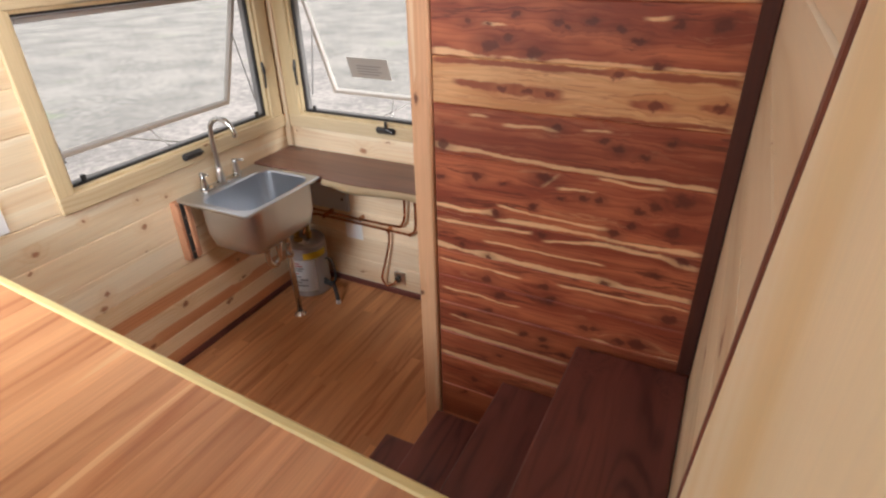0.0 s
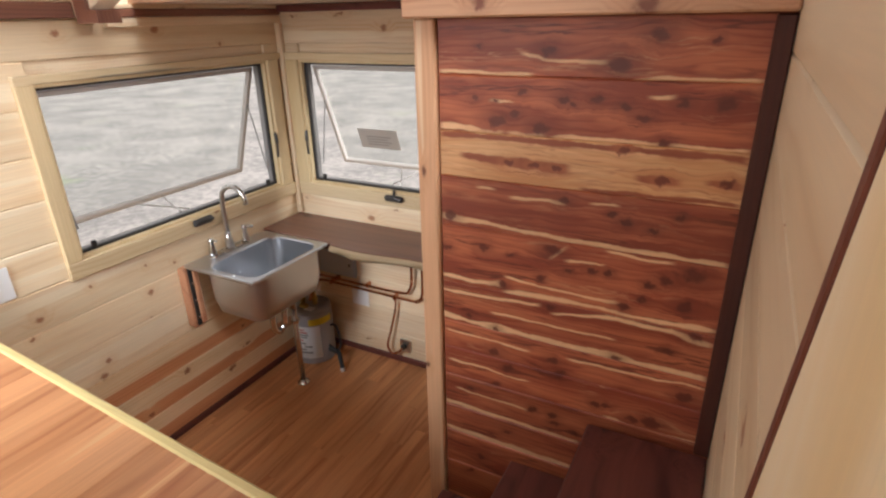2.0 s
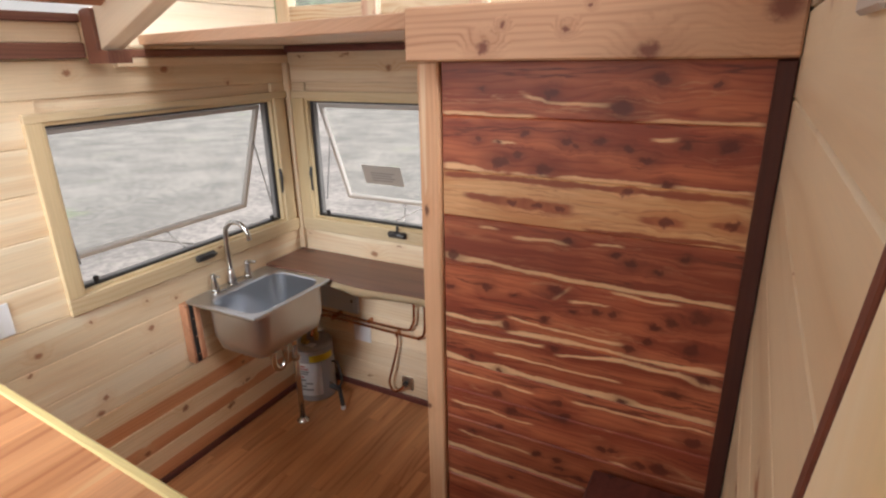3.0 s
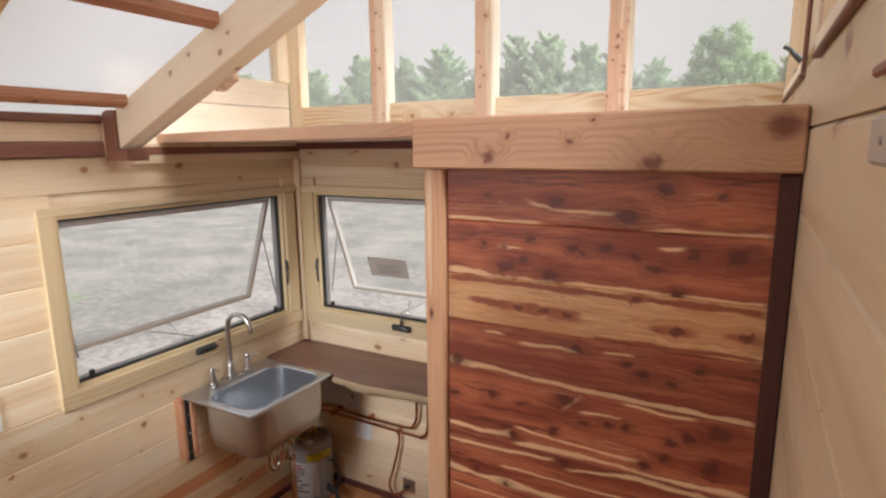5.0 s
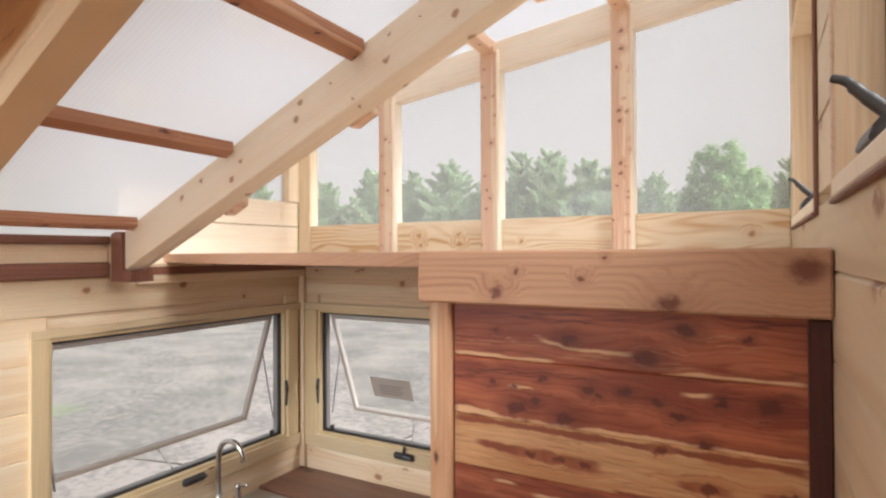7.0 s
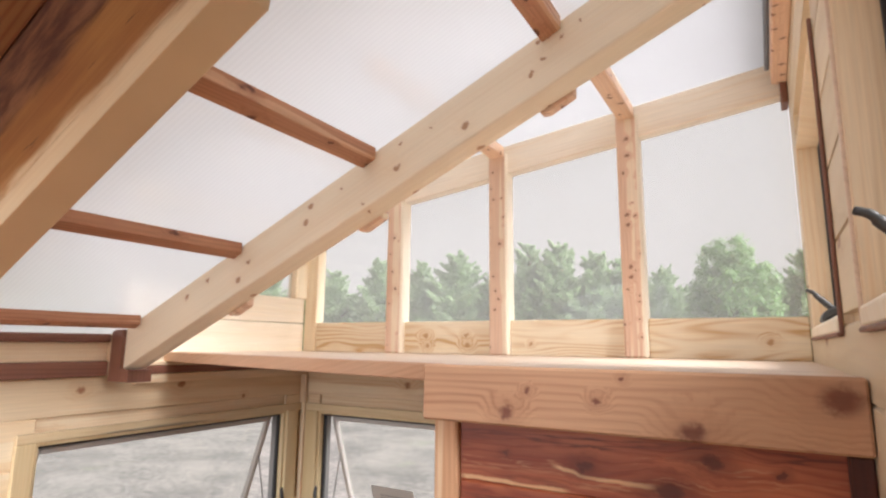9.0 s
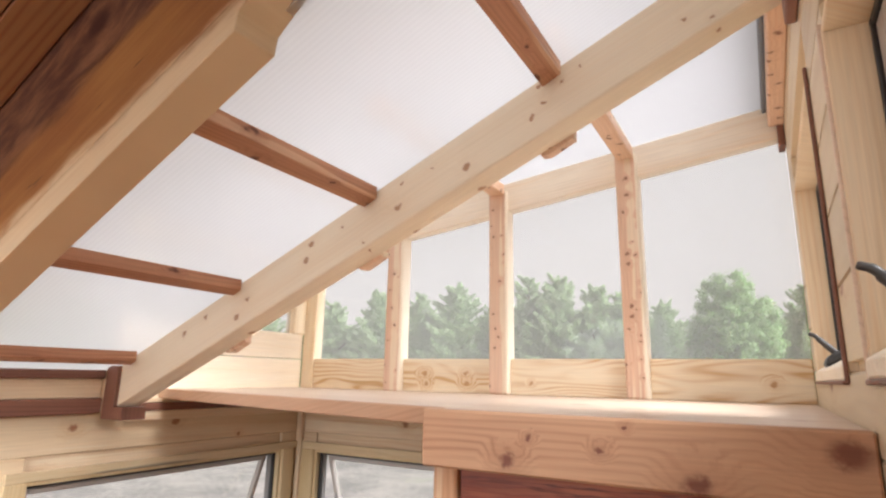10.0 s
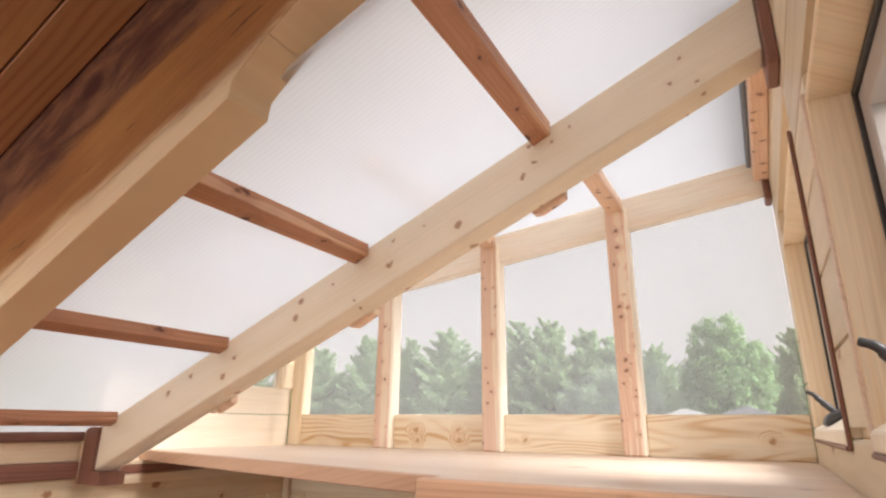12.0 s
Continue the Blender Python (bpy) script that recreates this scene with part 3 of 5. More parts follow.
def frame_bars(u0, u1, z0, z1, w0, w1, wide, bevel=0.003):
    """Four bars round an opening, in one mesh; u across, w out of the wall."""
    bm = bmesh.new()
    add_box(bm, (u0, w0, z0), (u0 + wide, w1, z1), bevel), add_box(bm, (u1 - wide, w0, z0), (u1, w1, z1), bevel)
    add_box(bm, (u0 + wide, w0, z0), (u1 - wide, w1, z0 + wide), bevel), add_box(bm, (u0 + wide, w0, z1 - wide), (u1 - wide, w1, z1), bevel)
    return bm


def wall_with_holes(name, lo, hi, holes, axis, material, label, category="wall"):
    """A wall slab; holes are (a0, a1, z0, z1) along its length."""
    k = 1 - "xy".index(axis)  # the axis along the wall
    wall = thing(name, label, category, kind="structure")
    a_cuts = sorted({lo[k], hi[k], *(h[0] for h in holes), *(h[1] for h in holes)})
    bm = bmesh.new()
    for a0, a1 in zip(a_cuts, a_cuts[1:]):
        gaps = sorted((h[2], h[3]) for h in holes if h[0] <= a0 + 1e-6 and h[1] >= a1 - 1e-6)
        z = lo[2]
        for g0, g1 in [*gaps, (hi[2], None)]:
            if g0 - z > 1e-3:
                p, q = [lo[0], lo[1], z], [hi[0], hi[1], g0]
                p[k], q[k] = a0, a1
                add_box(bm, p, q)
            z = g1
    part("wall_core", bm, material, wall)
    return wall


def lining(wall, axis, face, deep, a0, a1, joints, holes, material_of, name="board", bevel=0.0045, lip=False):
    """Tongue-and-groove boards on a wall's face, cut round its openings. deep: signed thickness into the wall."""
    for n, (z0, z1) in enumerate(zip(joints, joints[1:])):
        spans = [(a0, a1)]
        for h in holes:
            if min(z1, h[3]) - max(z0, h[2]) > 0.02:
                spans = [s for a, b in spans for s in ((a, min(b, h[0])), (max(a, h[1]), b)) if s[1] - s[0] > 0.01]
        for a, b in spans:
            # a board that an opening's head or sill cuts along its length
            zz = [(z0, z1)]
            for h in holes:
                if min(b, h[1]) - max(a, h[0]) > 0.02 and min(z1, h[3]) - max(z0, h[2]) > 0.005:
                    zz = [s for p, q in zz for s in ((p, min(q, h[2])), (max(p, h[3]), q)) if s[1] - s[0] > 0.01]
            for p, q in zz:
                d = sorted((face, face + deep))
                lo, hi = ((d[0], a, p), (d[1], b, q)) if axis == "x" else ((a, d[0], p), (b, d[1], q))
                if lip:
                    # square foot, chamfered upper edge
                    part(name, prism([(face, p + 0.0008), (face, q - bevel), (face + bevel * 0.8, q - 0.0008), (face + deep, q - 0.0008), (face + deep, p + 0.0008)], "y", a, b), material_of(n), wall)
                else:
                    part(name, box(lo, hi, bevel), material_of(n), wall)


def sloped(name, outline, y0, y1, slope, material, parent, label="", bevel=0.004):
    """A timber whose grain follows a slope in x and z: the outline is given level with the world."""
    a = math.atan(slope)
    x0, z0 = outline[0]
    c, s = math.cos(a), math.sin(a)
    flat = [((x - x0) * c + (z - z0) * s, (z - z0) * c - (x - x0) * s) for x, z in outline]
    return part(name, prism(flat, "y", y0, y1, bevel), material, parent, label, m=Matrix.Translation((x0, 0, z0)) @ Matrix.Rotation(-a, 4, "Y"))

# ---- the setting ----
RIGHT = 2.235          # inner face of the right-hand wall
BACK_END = -3.7        # wall behind the camera
DECK = 1.13            # raised floor
FLOOR_LOW = 0.0
GROUND = -0.85

ground = tagged(part("ground", box((-900, -900, GROUND - 0.5), (900, 900, GROUND)), gravel), "pale trampled gravel yard with sparse weeds", "ground", kind="structure")


def roof_z(x):
    """Top of the sloping rafters."""
    return 2.085 + 0.44 * (x - 0.166)


LW = (-1.232, -0.118, 1.02, 1.672)     # left window opening: y0, y1, z0, z1
BW = (0.118, 1.0, 1.02, 1.668)         # back window opening: x0, x1
RW1 = (-0.985, -0.19, 2.05, 2.635)      # right-hand windows: y0, y1
RW2 = (-2.12, -1.275, 2.05, 2.56)
joints_left = [0.02, 0.177, 0.334, 0.491, 0.648, 0.805, 0.962, 1.119, 1.276, 1.433, 1.590, 1.747, 1.880]

wall_left = wall_with_holes("wall_left", (-0.066, BACK_END, FLOOR_LOW - 0.1), (-0.016, 0.066, 1.88), [LW], "x", pine_y, "knotty pine tongue-and-groove boarded side wall with a wide window")
lining(wall_left, "x", 0.0, -0.016, BACK_END, 0.0, joints_left, [LW], lambda n: pine_red_y if n in (0, 1, 2) else pine_wall)
wall_back = wall_with_holes("wall_back", (-0.066, 0.016, FLOOR_LOW - 0.1), (RIGHT + 0.12, 0.066, 1.963), [BW], "y", pine_x, "knotty pine boarded end wall behind the worktop")
joints_back = [0.02, 0.177, 0.334, 0.491, 0.648, 0.805, 0.962, 1.119, 1.276, 1.433, 1.590, 1.747, 1.958]
lining(wall_back, "y", 0.0, 0.016, 0.0, RIGHT, joints_back, [BW], lambda n: pine_x)
wall_right = wall_with_holes("wall_right", (RIGHT + 0.016, BACK_END, FLOOR_LOW - 0.1), (RIGHT + 0.12, 0.12, 3.12), [RW1, RW2], "x", pine_y, "pale pine boarded high side wall with clerestory windows")
joints_right = [0.170 + 0.1355 * n for n in range(22)]
lining(wall_right, "x", RIGHT, 0.016, BACK_END, 0.0, joints_right, [RW1, RW2], lambda n: pine_right, bevel=0.007, lip=True)
part("upper_wall", box((RIGHT + 0.016, BACK_END, 3.12), (RIGHT + 0.12, -1.60, 3.52)), pine_y, wall_right)
wall_front = wall_with_holes("wall_front", (-0.12, BACK_END - 0.12, FLOOR_LOW - 0.1), (RIGHT + 0.12, BACK_END, 3.52), [(0.15, 1.6, 1.3, 2.75)], "y", pine_x, "plain pine wall closing the raised end of the room")

part("upper_wall", box((-0.066, BACK_END, 2.031), (-0.016, -1.69, 2.40)), pine_y, wall_left)

# unseen window, added so that light enters from behind the camera
added_window = thing("window_6", "clear window added out of view at the raised end for light", "window", kind="structure")
part("window_frame", frame_bars(0.15, 1.6, 1.3, 2.75, BACK_END - 0.08, BACK_END - 0.02, 0.04), sash_paint, added_window)
pane = part("pane", box((0.18, BACK_END - 0.055, 1.33), (1.57, BACK_END - 0.05, 2.72)), glass, added_window)
pane.visible_shadow = False

# low floor of fir strips
floor = thing("floor", "reddish fir strip floor with a satin finish", "floor", kind="structure")
part("subfloor", box((0.0, -1.9, -0.1), (RIGHT, 0.0, -0.02)), pine_y, floor)
rng = random.Random(4)
x = 0.0
while x < RIGHT - 0.01:
    wide = min(0.063, RIGHT - x)
    y = -rng.uniform(0.1, 0.9)
    cuts = [0.0, y]
    while cuts[-1] > -1.88:
        cuts.append(max(-1.88, cuts[-1] - rng.uniform(0.5, 1.1)))
    for b, a in zip(cuts, cuts[1:]):
        part("floor_strip", box((x, a, -0.02), (x + wide, b, FLOOR_LOW), 0.0005), floor_fir, floor)
    x += wide
baseboard = thing("baseboard", "low dark walnut baseboard along the pine walls", "baseboard", kind="structure")
part("baseboard_strip", box((0.0005, -1.88, 0.0), (0.016, -0.0165, 0.036), 0.004), walnut_y, baseboard)
part("baseboard_strip", box((0.0005, -0.016, 0.0), (1.49, -0.0005, 0.036), 0.004), walnut_x, baseboard)
part("corner_bead", box((0.001, -0.024, 0.838), (0.0375, -0.001, 1.844), 0.003), bead_pine, tagged(thing("trim", "slim pine bead in the corner of the walls", "trim", kind="structure")))

# raised floor, its edge turned a little across the room
TURN_EDGE = -0.064
def edge_y(x):
    return -1.745 + TURN_EDGE * x
platform = thing("raised_floor", "raised fir strip floor with a pale yellow wooden nosing", "floor", kind="structure")
part("platform_base", prism([(0.0, edge_y(0) - 0.012), (RIGHT, edge_y(RIGHT) - 0.012), (RIGHT, BACK_END), (0.0, BACK_END)], "z", 0.0, DECK - 0.02), pine_x, platform)
x = 0.0
while x < RIGHT - 0.01:
    wide = min(0.076, RIGHT - x)
    cuts = [edge_y(x) - 0.0245]
    while cuts[-1] > BACK_END + 0.1:
        cuts.append(max(BACK_END, cuts[-1] - rng.uniform(0.35, 1.0)))
    for b, a in zip(cuts, cuts[1:]):
        part("floor_strip", box((x, a, DECK - 0.02), (x + wide, b, DECK), 0.0004), platform_fir, platform)
    x += wide
part("nosing", prism([(0.0, edge_y(0)), (RIGHT, edge_y(RIGHT)), (RIGHT, edge_y(RIGHT) - 0.026), (0.0, edge_y(0) - 0.026)], "z", DECK - 0.03, DECK + 0.004, 0.006), nosing_mat, platform, "yellow poplar nosing")

# red cedar partition and its post
CEDAR_Y = -1.185
partition = thing("partition", "partition of red cedar boards with cream sapwood streaks", "partition wall", kind="structure")
part("partition_core", box((1.55, CEDAR_Y + 0.016, 0.0), (RIGHT, CEDAR_Y + 0.09, 1.858)), cedar_board, partition)
part("partition_core", box((1.515, CEDAR_Y + 0.09, 0.0), (1.575, -0.016, 1.858)), cedar_board, partition)
def cedar_look(knots, streaks, pale, wisp):
    """Aromatic cedar whose grain swells round its knots (place, height, size), with sapwood lines along streaks of (place, height) points and scattered cream wisps."""
    w = Web("red_cedar_plank")
    x, y, z = w.split(w.coord)
    light, mid, deep, cream = ((0.74, 0.46, 0.235), (0.58, 0.29, 0.125), (0.30, 0.075, 0.033), (0.30, 0.085, 0.038)) if pale else ((0.50, 0.155, 0.070), (0.27, 0.060, 0.030), (0.11, 0.024, 0.016), (0.78, 0.50, 0.28))
    shift = w.m("MULTIPLY", w.chance, 31.0)
    wob = w.noise(w.join(x, z), 48.0, 3.0)
    shake = w.m("MULTIPLY_ADD", wob, 0.030, -0.015)
    here = w.join(w.m("MULTIPLY", w.m("ADD", x, shake), 0.62), w.m("ADD", z, shake), 0.0)
    core = halo = push = 0.0
    for a, b, r in knots:
        far = w.nt.nodes.new("ShaderNodeVectorMath")
        far.operation = "DISTANCE"
        w.put(far.inputs[0], here)
        far.inputs[1].default_value = (a * 0.62, b, 0.0)
        d = far.outputs["Value"]
        core = w.m("MAXIMUM", core, w.between(d, r * 0.86, r * 0.42))
        swell = w.between(d, r * 3.0, r * 0.5)
        halo = w.m("MAXIMUM", halo, swell)
        push = w.m("MULTIPLY_ADD", swell, w.m("SUBTRACT", z, b), push)
    zz = w.m("MULTIPLY_ADD", push, -0.55, z)
    slow = w.noise(w.join(w.m("ADD", w.m("MULTIPLY", x, 2.4), shift), w.m("MULTIPLY", zz, 15.0)), 1.0, 3.0)
    fine = w.noise(w.join(w.m("MULTIPLY", x, 6.0), w.m("MULTIPLY", zz, 210.0)), 1.0, 3.0, 0.7)
    ring = w.m("POWER", w.m("MULTIPLY_ADD", w.m("SINE", w.m("MULTIPLY_ADD", zz, 430.0, w.m("MULTIPLY", slow, 46.0))), 0.5, 0.5), 3.0)
    tone = w.m("ADD", w.between(slow, 0.36, 0.66), w.m("MULTIPLY", ring, 0.38), clamp=True)
    color = w.mix(tone, light, mid)
    # dark wavy lines and cream wisps that follow the grain
    vein = w.noise(w.join(w.m("ADD", w.m("MULTIPLY", x, 2.0), shift), w.m("MULTIPLY", zz, 26.0)), 1.0, 4.0, 0.6)
    where = w.noise(w.join(w.m("MULTIPLY", x, 3.2), w.m("MULTIPLY", z, 11.0)), 1.0, 2.0)
    dark = w.m("MULTIPLY", w.between(w.m("ABSOLUTE", w.m("SUBTRACT", vein, 0.57)), 0.030, 0.006), w.between(where, 0.42, 0.6))
    color = w.mix(w.m("MULTIPLY", dark, 0.75), color, deep)
    curl = w.noise(w.join(w.m("ADD", w.m("MULTIPLY", x, 2.6), shift), w.m("MULTIPLY_ADD", zz, 34.0, 7.0)), 1.0, 4.0, 0.62)
    pale_line = w.m("MULTIPLY", w.between(w.m("ABSOLUTE", w.m("SUBTRACT", curl, 0.52)), 0.022, 0.006), w.between(where, 0.56 - 0.10 * wisp, 0.44 - 0.10 * wisp))
    color = w.mix(w.m("MULTIPLY", pale_line, 0.6 * wisp), color, (0.62, 0.33, 0.17) if not pale else cream)
    sway = w.m("MULTIPLY_ADD", w.noise(w.join(w.m("MULTIPLY", x, 11.0), shift), 1.0, 4.0), 0.014, -0.007)
    for half, *points in streaks:
        girth = w.m("MULTIPLY_ADD", w.noise(w.join(w.m("MULTIPLY", x, 14.0), points[0][1] * 40.0), 1.0, 3.0), 2.3 * half, -0.35 * half)
        for (x0, z0), (x1, z1) in zip(points, points[1:]):
            line = w.m("MULTIPLY_ADD", w.m("SUBTRACT", x, x0), (z1 - z0) / (x1 - x0), z0)
            away = w.m("ABSOLUTE", w.m("ADD", w.m("SUBTRACT", w.m("MULTIPLY_ADD", push, -0.35, z), line), sway))
            first, last = (x0, z0) == points[0], (x1, z1) == points[-1]
            span = w.m("MULTIPLY", w.between(x, x0 - (0.012 if first else 0.004), x0 + (0.012 if first else 0.0)), w.between(x, x1 + (0.012 if last else 0.004), x1 - (0.012 if last else 0.0)))
            color = w.mix(w.m("MULTIPLY", w.between(away, w.m("ADD", girth, 0.0026), w.m("MULTIPLY", girth, 0.6)), span), color, cream)
    color = w.mix(w.m("MULTIPLY", w.m("POWER", halo, 2.0), 0.42), color, deep if not pale else (0.50, 0.19, 0.08))
    color = w.mix(w.m("MULTIPLY", core, 0.85), color, (0.115, 0.024, 0.016) if not pale else (0.15, 0.036, 0.02))
    value = w.m("MULTIPLY_ADD", fine, 0.5, 0.75)
    value = w.m("MULTIPLY", value, w.m("MULTIPLY_ADD", w.chance, 0.22, 0.89))
    w.bump(w.m("ADD", fine, w.m("MULTIPLY_ADD", core, -0.8, w.m("MULTIPLY", ring, 0.4))), 0.16)
    return w.done(w.mix(1.0, color, w.join(value, value, value), "MULTIPLY"), w.m("MULTIPLY_ADD", fine, 0.2, 0.36), 0.0)


def cedar_plank(z0, z1, knots, streaks=(), pale=False, wisp=0.6):
    """One cedar board with its own knots and sapwood."""
    part("board", box((1.562, CEDAR_Y, z0), (2.208, CEDAR_Y + 0.016, z1), 0.003), cedar_look(knots, streaks, pale, wisp), partition)


cedar_plank(1.742, 1.858, [(1.813, 1.793, 0.013), (1.954, 1.767, 0.022), (2.024, 1.823, 0.018), (2.119, 1.813, 0.006), (1.66, 1.80, 0.006)], [(0.0035, (1.566, 1.750), (1.78, 1.746)), (0.0035, (1.93, 1.746), (2.2, 1.745)), (0.0025, (1.76, 1.787), (1.85, 1.776), (1.93, 1.772))], wisp=0.7)
cedar_plank(1.619, 1.742, [(1.652, 1.694, 0.008), (1.70, 1.69, 0.006), (1.762, 1.711, 0.009), (1.853, 1.699, 0.011), (1.871, 1.691, 0.008), (1.917, 1.701, 0.011), (1.975, 1.69, 0.011), (2.012, 1.673, 0.013), (2.082, 1.704, 0.010), (2.152, 1.703, 0.015), (2.054, 1.628, 0.010), (1.706, 1.648, 0.019), (1.747, 1.666, 0.010), (1.805, 1.638, 0.017)], [(0.008, (1.566, 1.629), (1.719, 1.627)), (0.0055, (1.732, 1.627), (1.815, 1.625)), (0.005, (1.828, 1.624), (2.047, 1.623)), (0.0035, (2.063, 1.623), (2.2, 1.622)), (0.0035, (1.692, 1.688), (1.738, 1.688)), (0.003, (2.02, 1.712), (2.06, 1.711))], wisp=0.3)
cedar_plank(1.512, 1.619, [(1.734, 1.558, 0.012), (1.793, 1.556, 0.012), (1.843, 1.555, 0.012), (2.06, 1.552, 0.014), (2.175, 1.559, 0.013), (1.98, 1.606, 0.010)], [(0.009, (1.566, 1.612), (2.2, 1.607)), (0.011, (1.62, 1.566), (1.70, 1.560), (1.87, 1.555)), (0.007, (2.01, 1.552), (2.09, 1.552)), (0.006, (2.14, 1.556), (2.2, 1.557)), (0.006, (1.9, 1.516), (2.2, 1.520))], pale=True, wisp=0.8)
cedar_plank(1.388, 1.512, [(1.866, 1.486, 0.011), (1.969, 1.469, 0.008), (1.999, 1.454, 0.013), (2.056, 1.446, 0.011), (2.102, 1.479, 0.008), (1.588, 1.414, 0.014)], [(0.0062, (1.562, 1.412), (1.731, 1.404), (1.865, 1.397), (2.2, 1.394)), (0.003, (1.743, 1.479), (1.866, 1.482)), (0.0024, (1.926, 1.487), (1.979, 1.49)), (0.002, (1.66, 1.492), (1.70, 1.492))], wisp=0.35)
cedar_plank(1.231, 1.388, [(1.675, 1.344, 0.013), (1.747, 1.338, 0.006), (1.845, 1.366, 0.019), (1.885, 1.321, 0.009), (1.938, 1.332, 0.011), (1.974, 1.333, 0.009), (1.822, 1.291, 0.009), (1.727, 1.255, 0.012), (2.062, 1.323, 0.011), (2.094, 1.341, 0.014), (2.144, 1.362, 0.022), (2.138, 1.288, 0.014), (2.013, 1.260, 0.013), (1.575, 1.326, 0.011), (2.05, 1.285, 0.009)], [(0.0055, (1.556, 1.252), (1.645, 1.248), (1.722, 1.254)), (0.006, (1.732, 1.240), (1.874, 1.244), (2.0, 1.246), (2.094, 1.240), (2.2, 1.246)), (0.0025, (1.735, 1.275), (1.85, 1.268), (2.0, 1.264)), (0.004, (1.845, 1.354), (1.873, 1.371)), (0.003, (1.88, 1.350), (1.96, 1.347)), (0.003, (1.97, 1.385), (2.1, 1.376))], wisp=0.75)
cedar_plank(1.118, 1.231, [(1.848, 1.219, 0.011), (1.637, 1.147, 0.009), (1.712, 1.126, 0.009), (2.01, 1.125, 0.011), (2.118, 1.174, 0.011), (2.166, 1.222, 0.016)], [(0.0035, (1.557, 1.208), (1.691, 1.210), (1.821, 1.219)), (0.004, (1.855, 1.208), (2.0, 1.226), (2.118, 1.223), (2.2, 1.212)), (0.009, (1.556, 1.136), (1.676, 1.130), (1.81, 1.128), (1.947, 1.128), (2.2, 1.124)), (0.002, (1.7, 1.17), (2.0, 1.172))], wisp=0.65)
cedar_plank(1.038, 1.118, [(1.862, 1.073, 0.013), (1.708, 1.055, 0.014), (1.882, 1.043, 0.012), (2.164, 1.066, 0.016)], [(0.002, (1.57, 1.09), (1.8, 1.085)), (0.0025, (1.9, 1.09), (2.2, 1.098))], wisp=0.7)
cedar_plank(0.950, 1.038, [(1.714, 0.958, 0.009), (1.747, 1.018, 0.014), (1.976, 0.983, 0.013), (2.002, 0.988, 0.010), (2.062, 0.967, 0.014), (2.104, 0.972, 0.020), (1.882, 1.034, 0.010)], [(0.003, (2.0, 0.956), (2.2, 0.954)), (0.002, (1.58, 1.0), (1.8, 0.995))], wisp=0.8)
cedar_plank(0.846, 0.950, [(1.818, 0.912, 0.010), (1.87, 0.911, 0.011), (1.878, 0.888, 0.010), (1.929, 0.877, 0.008), (1.64, 0.92, 0.008)], [(0.0055, (1.562, 0.858), (1.735, 0.855), (1.94, 0.851)), (0.002, (1.6, 0.91), (1.8, 0.905))], wisp=0.8)
cedar_plank(0.757, 0.846, [(1.75, 0.81, 0.008)], [(0.0078, (1.562, 0.768), (1.745, 0.765), (1.93, 0.764))], wisp=0.5)
cedar_plank(0.645, 0.757, [(1.673, 0.695, 0.013)], wisp=0.4)
for a, b in zip((0.0, 0.13, 0.26, 0.39, 0.52), (0.13, 0.26, 0.39, 0.52, 0.645)):
    part("board", box((1.562, CEDAR_Y, a), (2.208, CEDAR_Y + 0.016, b), 0.003), cedar_board, partition)
part("corner_post", box((1.508, CEDAR_Y - 0.012, 0.0), (1.560, CEDAR_Y + 0.088, 1.858), 0.004), cedar_z, partition, "orange cedar corner post")
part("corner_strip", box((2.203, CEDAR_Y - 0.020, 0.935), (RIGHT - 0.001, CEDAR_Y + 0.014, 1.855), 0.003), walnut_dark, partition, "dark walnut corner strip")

# walnut stairs up to the raised floor
stairs = thing("staircase", "short flight of dark walnut steps beside the partition", "stairs", at=(0, 0, 0))
step_left = [1.964, 1.769, 1.552, 1.345, 1.14]
step_top = [0.935, 0.737, 0.533, 0.332, 0.134]
for n, (sx, sz) in enumerate(zip(step_left, step_top)):
    right = RIGHT - 0.002 if n == 0 else step_left[n - 1] + 0.012
    near = edge_y((sx + right) / 2) + 0.006
    part("tread", box((sx, near, sz - 0.032), (right, CEDAR_Y - 0.014 if n < 3 else CEDAR_Y - 0.016, sz), 0.005), walnut_y, stairs)
    low = step_top[n + 1] if n < 4 else 0.0
    part("riser", box((sx + 0.018, near, low - (0.03 if n < 4 else 0.0) if n < 4 else 0.0), (sx + 0.036, CEDAR_Y - 0.015, sz - 0.032)), walnut_y, stairs)

# loft floor and its cedar front beam
LOFT = 1.963
loft = thing("loft_floor", "cedar loft floor over the kitchen corner, paled for glare", "loft floor", kind="structure")
SLAB_L, SLAB_R = -0.778, -1.135
part("loft_slab", prism([(0.0, SLAB_L), (1.5015, SLAB_R), (1.5015, -1.196), (RIGHT, -1.196), (RIGHT, 0.0), (0.0, 0.0)], "z", LOFT - 0.034, LOFT, 0.003), loft_wood, loft)
part("edging", prism([(0.0005, SLAB_L - 0.022), (1.50, SLAB_R - 0.022), (1.50, SLAB_R - 0.0005), (0.0005, SLAB_L - 0.0005)], "z", LOFT - 0.036, LOFT + 0.002, 0.003), edging_cedar, loft, "reddish cedar edging")
loft_beam = thing("beam", "wide knotty cedar beam fronting the loft", "beam")
part("beam_front", box((1.502, -1.235, 1.858), (RIGHT - 0.002, -1.197, 1.966), 0.004), cedar_front, loft_beam)
ledger = thing("trim", "walnut and pine ledger strips under the loft", "trim", kind="structure")
part("ledger_strip", box((0.001, -0.925, 1.912), (0.034, -0.002, 1.928), 0.002), pine_y, ledger)
